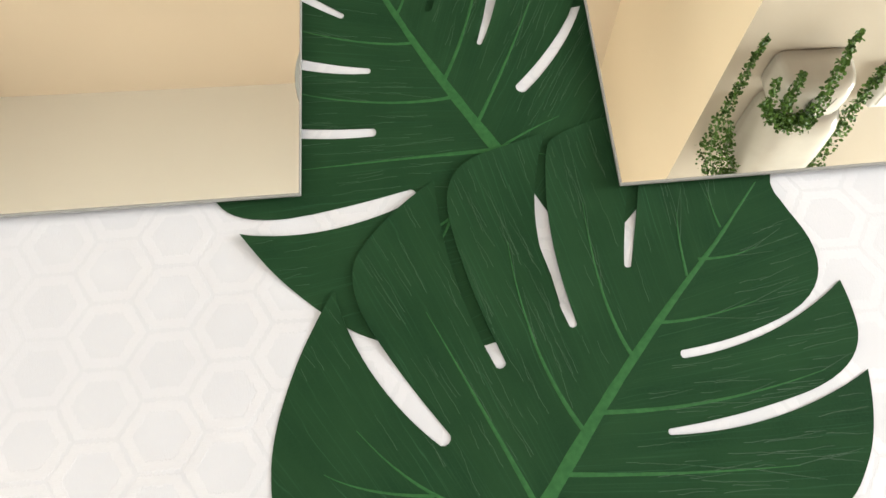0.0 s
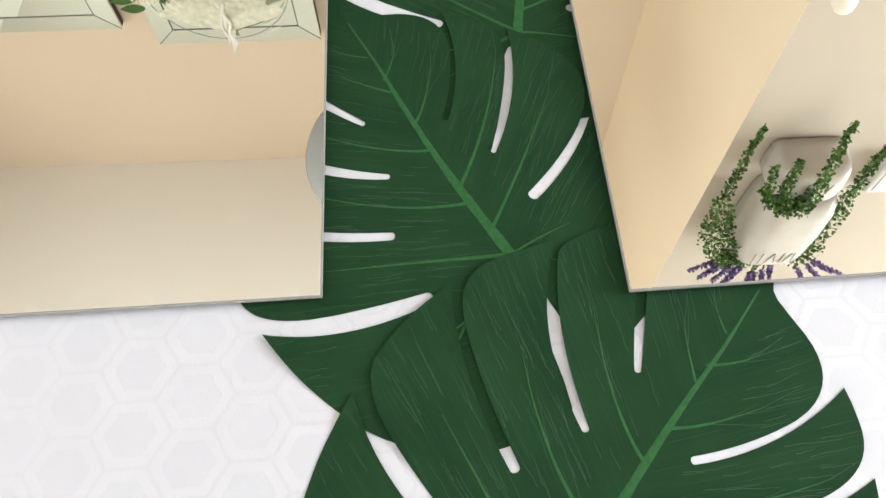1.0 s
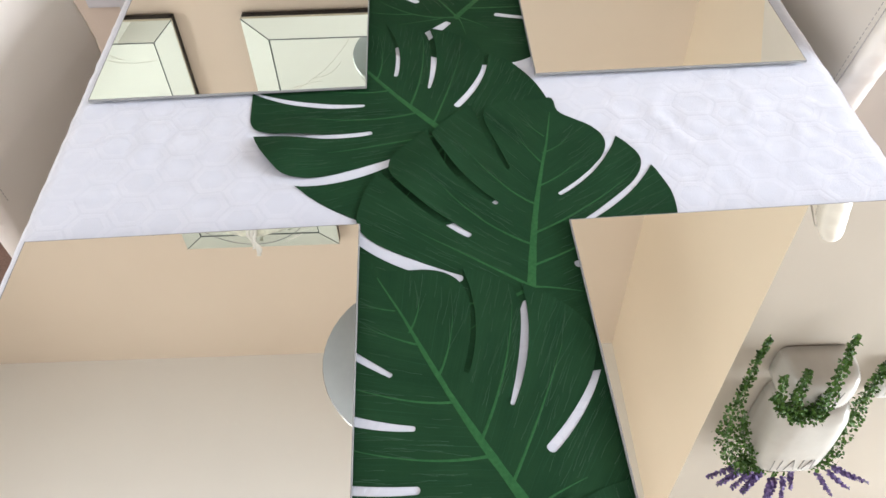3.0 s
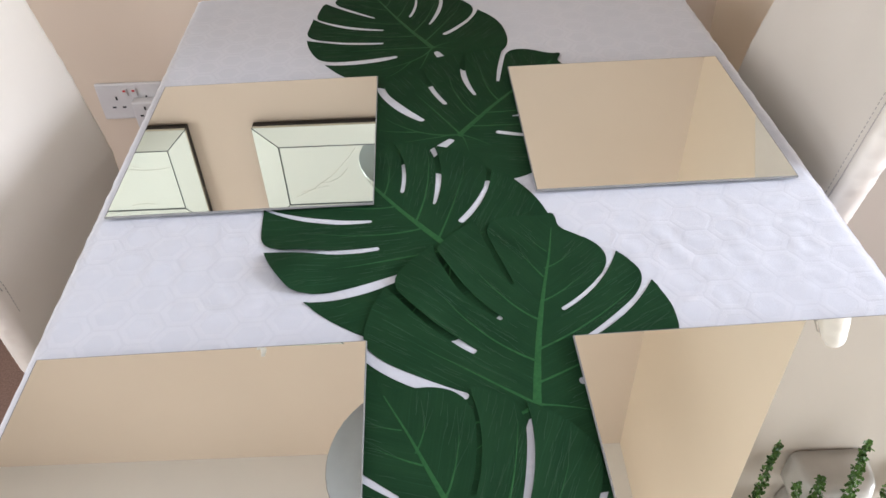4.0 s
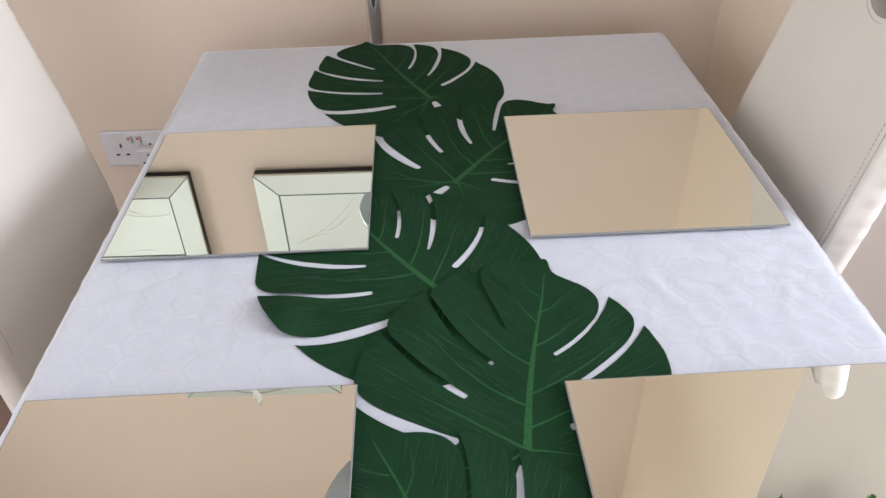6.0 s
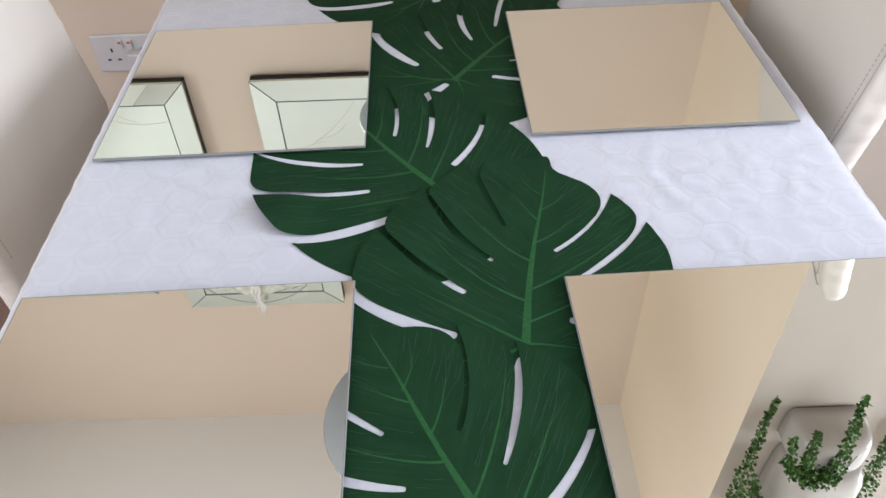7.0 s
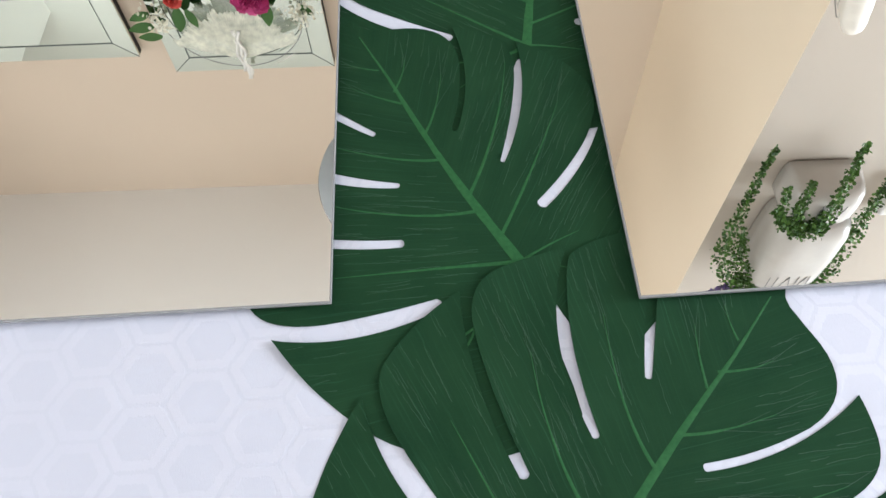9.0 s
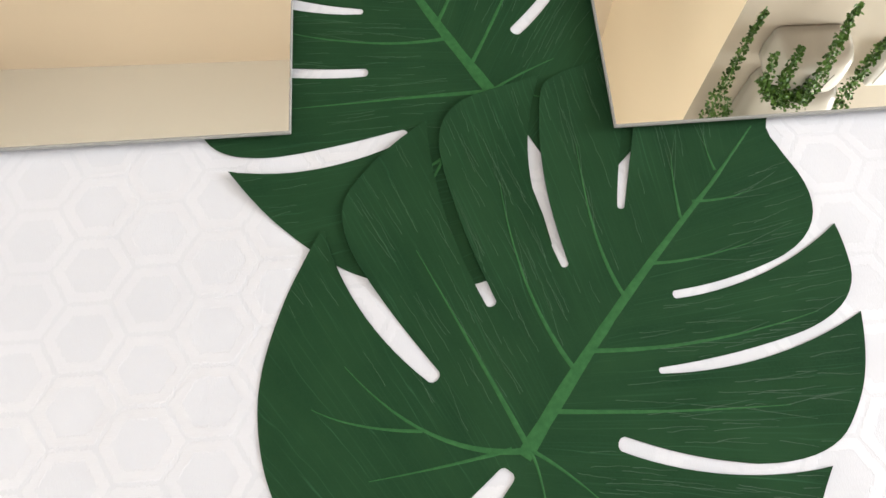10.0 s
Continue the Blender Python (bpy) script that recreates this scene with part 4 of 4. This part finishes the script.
def wall_planter():
    pl = thing("wall_planter", "two-tier cream ceramic wall planter with trailing greenery and lavender", "planter")
    wall_pot(pl, 0.735, 1.625, 1.85, 0.165, 0.105, [(-0.050, 0.001), (-0.034, 0.0), (-0.015, -0.005), (-0.004, 0.005), (0.012, 0.0), (0.024, -0.005), (0.036, 0.001)])
    wall_pot(pl, 0.715, 1.505, 1.59, 0.145, 0.095, [(-0.02, 0.0), (-0.008, 0.003), (0.01, 0.0), (0.022, -0.003)])
    f, g = STEP - 0.11, STEP - 0.068
    trail(pl, [(0.68, g - 0.01, 1.855), (0.635, g - 0.01, 1.86), (0.598, g, 1.80), (0.572, g, 1.70), (0.566, g, 1.58), (0.562, g, 1.46), (0.562, g, 1.37)], 1150, 3, 0.0150, 0.0066, 0.8)
    trail(pl, [(0.685, g - 0.01, 1.855), (0.668, g - 0.01, 1.84), (0.622, g, 1.76), (0.592, g, 1.64)], 520, 4, 0.0145, 0.0066)
    trail(pl, [(0.79, g - 0.01, 1.855), (0.836, g, 1.85), (0.826, g, 1.68), (0.815, g, 1.537), (0.816, g, 1.43)], 1150, 5, 0.0140, 0.0068, 0.4)
    trail(pl, [(0.70, f, 1.585), (0.698, f, 1.575), (0.706, f, 1.52), (0.690, f, 1.405), (0.678, f, 1.315)], 620, 6, 0.0115)
    trail(pl, [(0.665, f, 1.585), (0.636, f, 1.56), (0.608, f, 1.52), (0.597, f, 1.432)], 420, 7, 0.0115)
    trail(pl, [(0.675, f, 1.585), (0.657, f, 1.565), (0.640, f, 1.50), (0.636, f, 1.425)], 420, 8, 0.0115)
    rng = random.Random(11)
    for i in range(15):
        q = i / 14
        x = 0.675 + 0.105 * q if q < 0.72 else 0.785 + 0.03 * (q - 0.72)
        fan = radians(-72 + 112 * q if q < 0.72 else 26 + 170 * (q - 0.72)) + rng.uniform(-0.12, 0.12)
        reach = rng.uniform(0.085, 0.135)
        a = Vector((x, f + 0.04, 1.845))
        b = a + Vector((math.sin(fan) * reach, -0.045 + rng.uniform(-0.02, 0.02), math.cos(fan) * reach * 0.95))
        st = part("lavender_stem", tube([a, a.lerp(b, 0.5) + Vector((0, 0.006, 0.004)), b], 0.001, 5), STEM, pl)
        bm = bmesh.new()
        for k in range(46):
            t = 0.46 + 0.56 * k / 46
            p = a.lerp(b, t)
            ang = k * 2.4
            r = 0.0078 * (1.1 - 0.75 * (t - 0.42))
            leaflet(bm, p, (b - a).normalized() * 0.7 + Vector((math.cos(ang), math.sin(ang), 0)), r * rng.uniform(0.9, 1.4), rng)
        part("lavender_head", bm, LAVENDER, st, "purple lavender flower head")
        bm = bmesh.new()
        for k in range(7):
            p = a.lerp(b, 0.04 + 0.35 * rng.random())
            leaflet(bm, p, (b - a).normalized() + Vector((rng.uniform(-0.5, 0.5), rng.uniform(-0.5, 0.5), 0)), rng.uniform(0.007, 0.012), rng)
        part("foliage", bm, IVY, st, "narrow dark green leaves")


wall_planter()


# ---- white control box beside the planter ----
def wall_control():
    c = thing("wall_control", "white plastic control box mounted on the wall beside the planter", "wall control", (0.888, STEP - 0.0005, 1.555))
    part("casing", box((0, -0.028, 0), (0.17, 0, 0.122), 0.006, 3), WHITE_PLASTIC, c)
    part("cover_edge", box((0.012, -0.0305, 0.012), (0.158, -0.0275, 0.110), 0.0015), FRAME_WHITE, c)


wall_control()


# ---- floral hoop hung on one wall mirror ----
def floral_hoop():
    cx, cz, y = -0.535, 1.640, FAR - 0.052
    h = thing("floral_hoop", "wire hoop of pink and ivory silk flowers with tulle and ribbon", "wreath", (cx, y, cz))
    r = 0.180
    part("hoop", tube([(r * math.cos(a), 0, r * math.sin(a)) for a in (2 * math.pi * k / 64 for k in range(65))], 0.0012, 6), WIRE, h, "thin grey wire hoop", smooth=True)
    rng = random.Random(5)

    def bloom(x, z, size, mat, label):
        bm = bmesh.new()
        c = Vector((x, -0.012, z))
        for k in range(60):
            q = k / 60
            ang = k * 2.4
            out = Vector((math.cos(ang) * (0.15 + q), -1.0 + 0.9 * q, math.sin(ang) * (0.15 + q)))
            leaflet(bm, c + Vector((math.cos(ang), 0, math.sin(ang))) * size * 0.12 * q, out, size * (0.38 + 0.3 * q), rng)
        part("flower", bm, mat, h, label)

    bloom(0.070, -0.062, 0.066, PINK, "magenta silk flower")
    bloom(-0.020, -0.100, 0.050, IVORY, "ivory silk flower")
    bloom(-0.120, -0.060, 0.030, CORAL, "small coral silk flower")
    bloom(-0.095, -0.100, 0.045, PEACH, "peach silk flower")
    bloom(0.130, -0.100, 0.040, PEACH, "peach silk flower")

    # open lily with six pointed petals and a green eye
    bm = bmesh.new()
    for k in range(6):
        b = math.pi * k / 3 + 0.3
        out, side = Vector((math.cos(b), -0.25, math.sin(b))), Vector((-math.sin(b), 0, math.cos(b)))
        c = Vector((-0.172, -0.012, 0.020))
        base, mid, tip = bm.verts.new(c), (bm.verts.new(c + out * 0.016 + side * 0.007), bm.verts.new(c + out * 0.016 - side * 0.007)), bm.verts.new(c + out * 0.030 + Vector((0, 0.012, 0)))
        bm.faces.new((base, mid[0], tip, mid[1]))
    part("flower", bm, IVORY, h, "ivory star-shaped silk lily")

    # tulle gathered at the knot: a thin pleated fan with a ragged hem that opens downwards
    bm = bmesh.new()
    rows = []
    for i in range(121):
        way = radians(-70 + 140 * i / 120)
        reach = 0.165 + 0.03 * noise.noise(Vector((i * 0.11, 0, 3))) + rng.uniform(-0.008, 0.008)
        rows.append([bm.verts.new((math.sin(way) * reach * q, -0.006 - (0.006 * q if i % 2 else 0.0) - 0.010 * q * noise.noise(Vector((i * 0.07, q * 2, 1))), 0.150 - math.cos(way) * reach * q)) for q in (0.04, 0.2, 0.4, 0.6, 0.8, 1.0)])
    for a, b in zip(rows, rows[1:]):
        for k in range(5):
            bm.faces.new((a[k], a[k + 1], b[k + 1], b[k]))
    part("tulle_fan", bm, TULLE, h, "sheer ivory tulle", smooth=True)

    def broad_leaf(x, z, ang, length, label):
        bm = bmesh.new()
        way = Vector((math.cos(radians(ang)), -0.15, math.sin(radians(ang))))
        side = Vector((-way.z, 0.1, way.x))
        rows = []
        for i in range(9):
            k = i / 8
            w = length * 0.24 * math.sin(math.pi * min(0.98, 0.05 + k * 0.95)) ** 0.8
            p = Vector((x, -0.008, z)) + way * length * k
            rows.append([bm.verts.new(p + side * w), bm.verts.new(p + Vector((0, -0.004, 0)) * (1 - k)), bm.verts.new(p - side * w)])
        for a, b in zip(rows, rows[1:]):
            for i in (0, 1):
                bm.faces.new((a[i], a[i + 1], b[i + 1], b[i]))
        part("leaf", bm, BROADLEAF, h, label, smooth=True)

    broad_leaf(-0.192, 0.020, 176, 0.066, "olive green silk leaf")
    broad_leaf(-0.185, 0.058, 188, 0.058, "dark green silk leaf")
    broad_leaf(-0.192, -0.02, 165, 0.054, "olive green silk leaf")
    broad_leaf(-0.118, -0.034, 100, 0.070, "bright green silk leaf")
    broad_leaf(-0.100, -0.028, 72, 0.055, "bright green silk leaf")
    broad_leaf(0.098, -0.040, 92, 0.068, "dark green silk leaf")
    broad_leaf(0.175, -0.03, 40, 0.050, "olive green silk leaf")
    bm = bmesh.new()
    for k in range(150):
        x = rng.choice((-0.18, 0.185, 0.185)) + rng.gauss(0, 0.020)
        leaflet(bm, Vector((x, -0.01 + rng.uniform(-0.01, 0.008), rng.gauss(-0.005, 0.022))), Vector((rng.uniform(-1, 1), -0.6, rng.uniform(-1, 1))), 0.009, rng)
    part("filler_sprigs", bm, IVORY, h, "small ivory filler blossom")

    def tape(pts, w):
        bm = bmesh.new()
        rows = []
        for i, p in enumerate(pts):
            p = Vector(p)
            t = 0.6 * math.sin(i * 1.3)
            off = Vector((math.cos(t) * w, math.sin(t) * w * 0.6, 0))
            rows.append((bm.verts.new(p - off), bm.verts.new(p + off)))
        for a, b in zip(rows, rows[1:]):
            bm.faces.new((a[0], a[1], b[1], b[0]))
        ob = part("ribbon", bm, RIBBON, h, "white satin ribbon", smooth=True)
        m = ob.modifiers.new("thickness", "SOLIDIFY")
        m.thickness = 0.0006

    tape([(0.004 * math.sin(i), -0.008, 0.222 - 0.016 * i) for i in range(12)], 0.006)
    tape([(0.007 + 0.006 * math.sin(i * 1.4), -0.012, 0.205 - 0.016 * i) for i in range(11)], 0.005)
    tape([(-0.008 + 0.005 * math.sin(i * 1.1), -0.010, 0.190 - 0.014 * i) for i in range(9)], 0.004)
    tape([(0.085 + 0.010 * i, -0.003, 0.170 - 0.006 * i) for i in range(6)], 0.003)


floral_hoop()
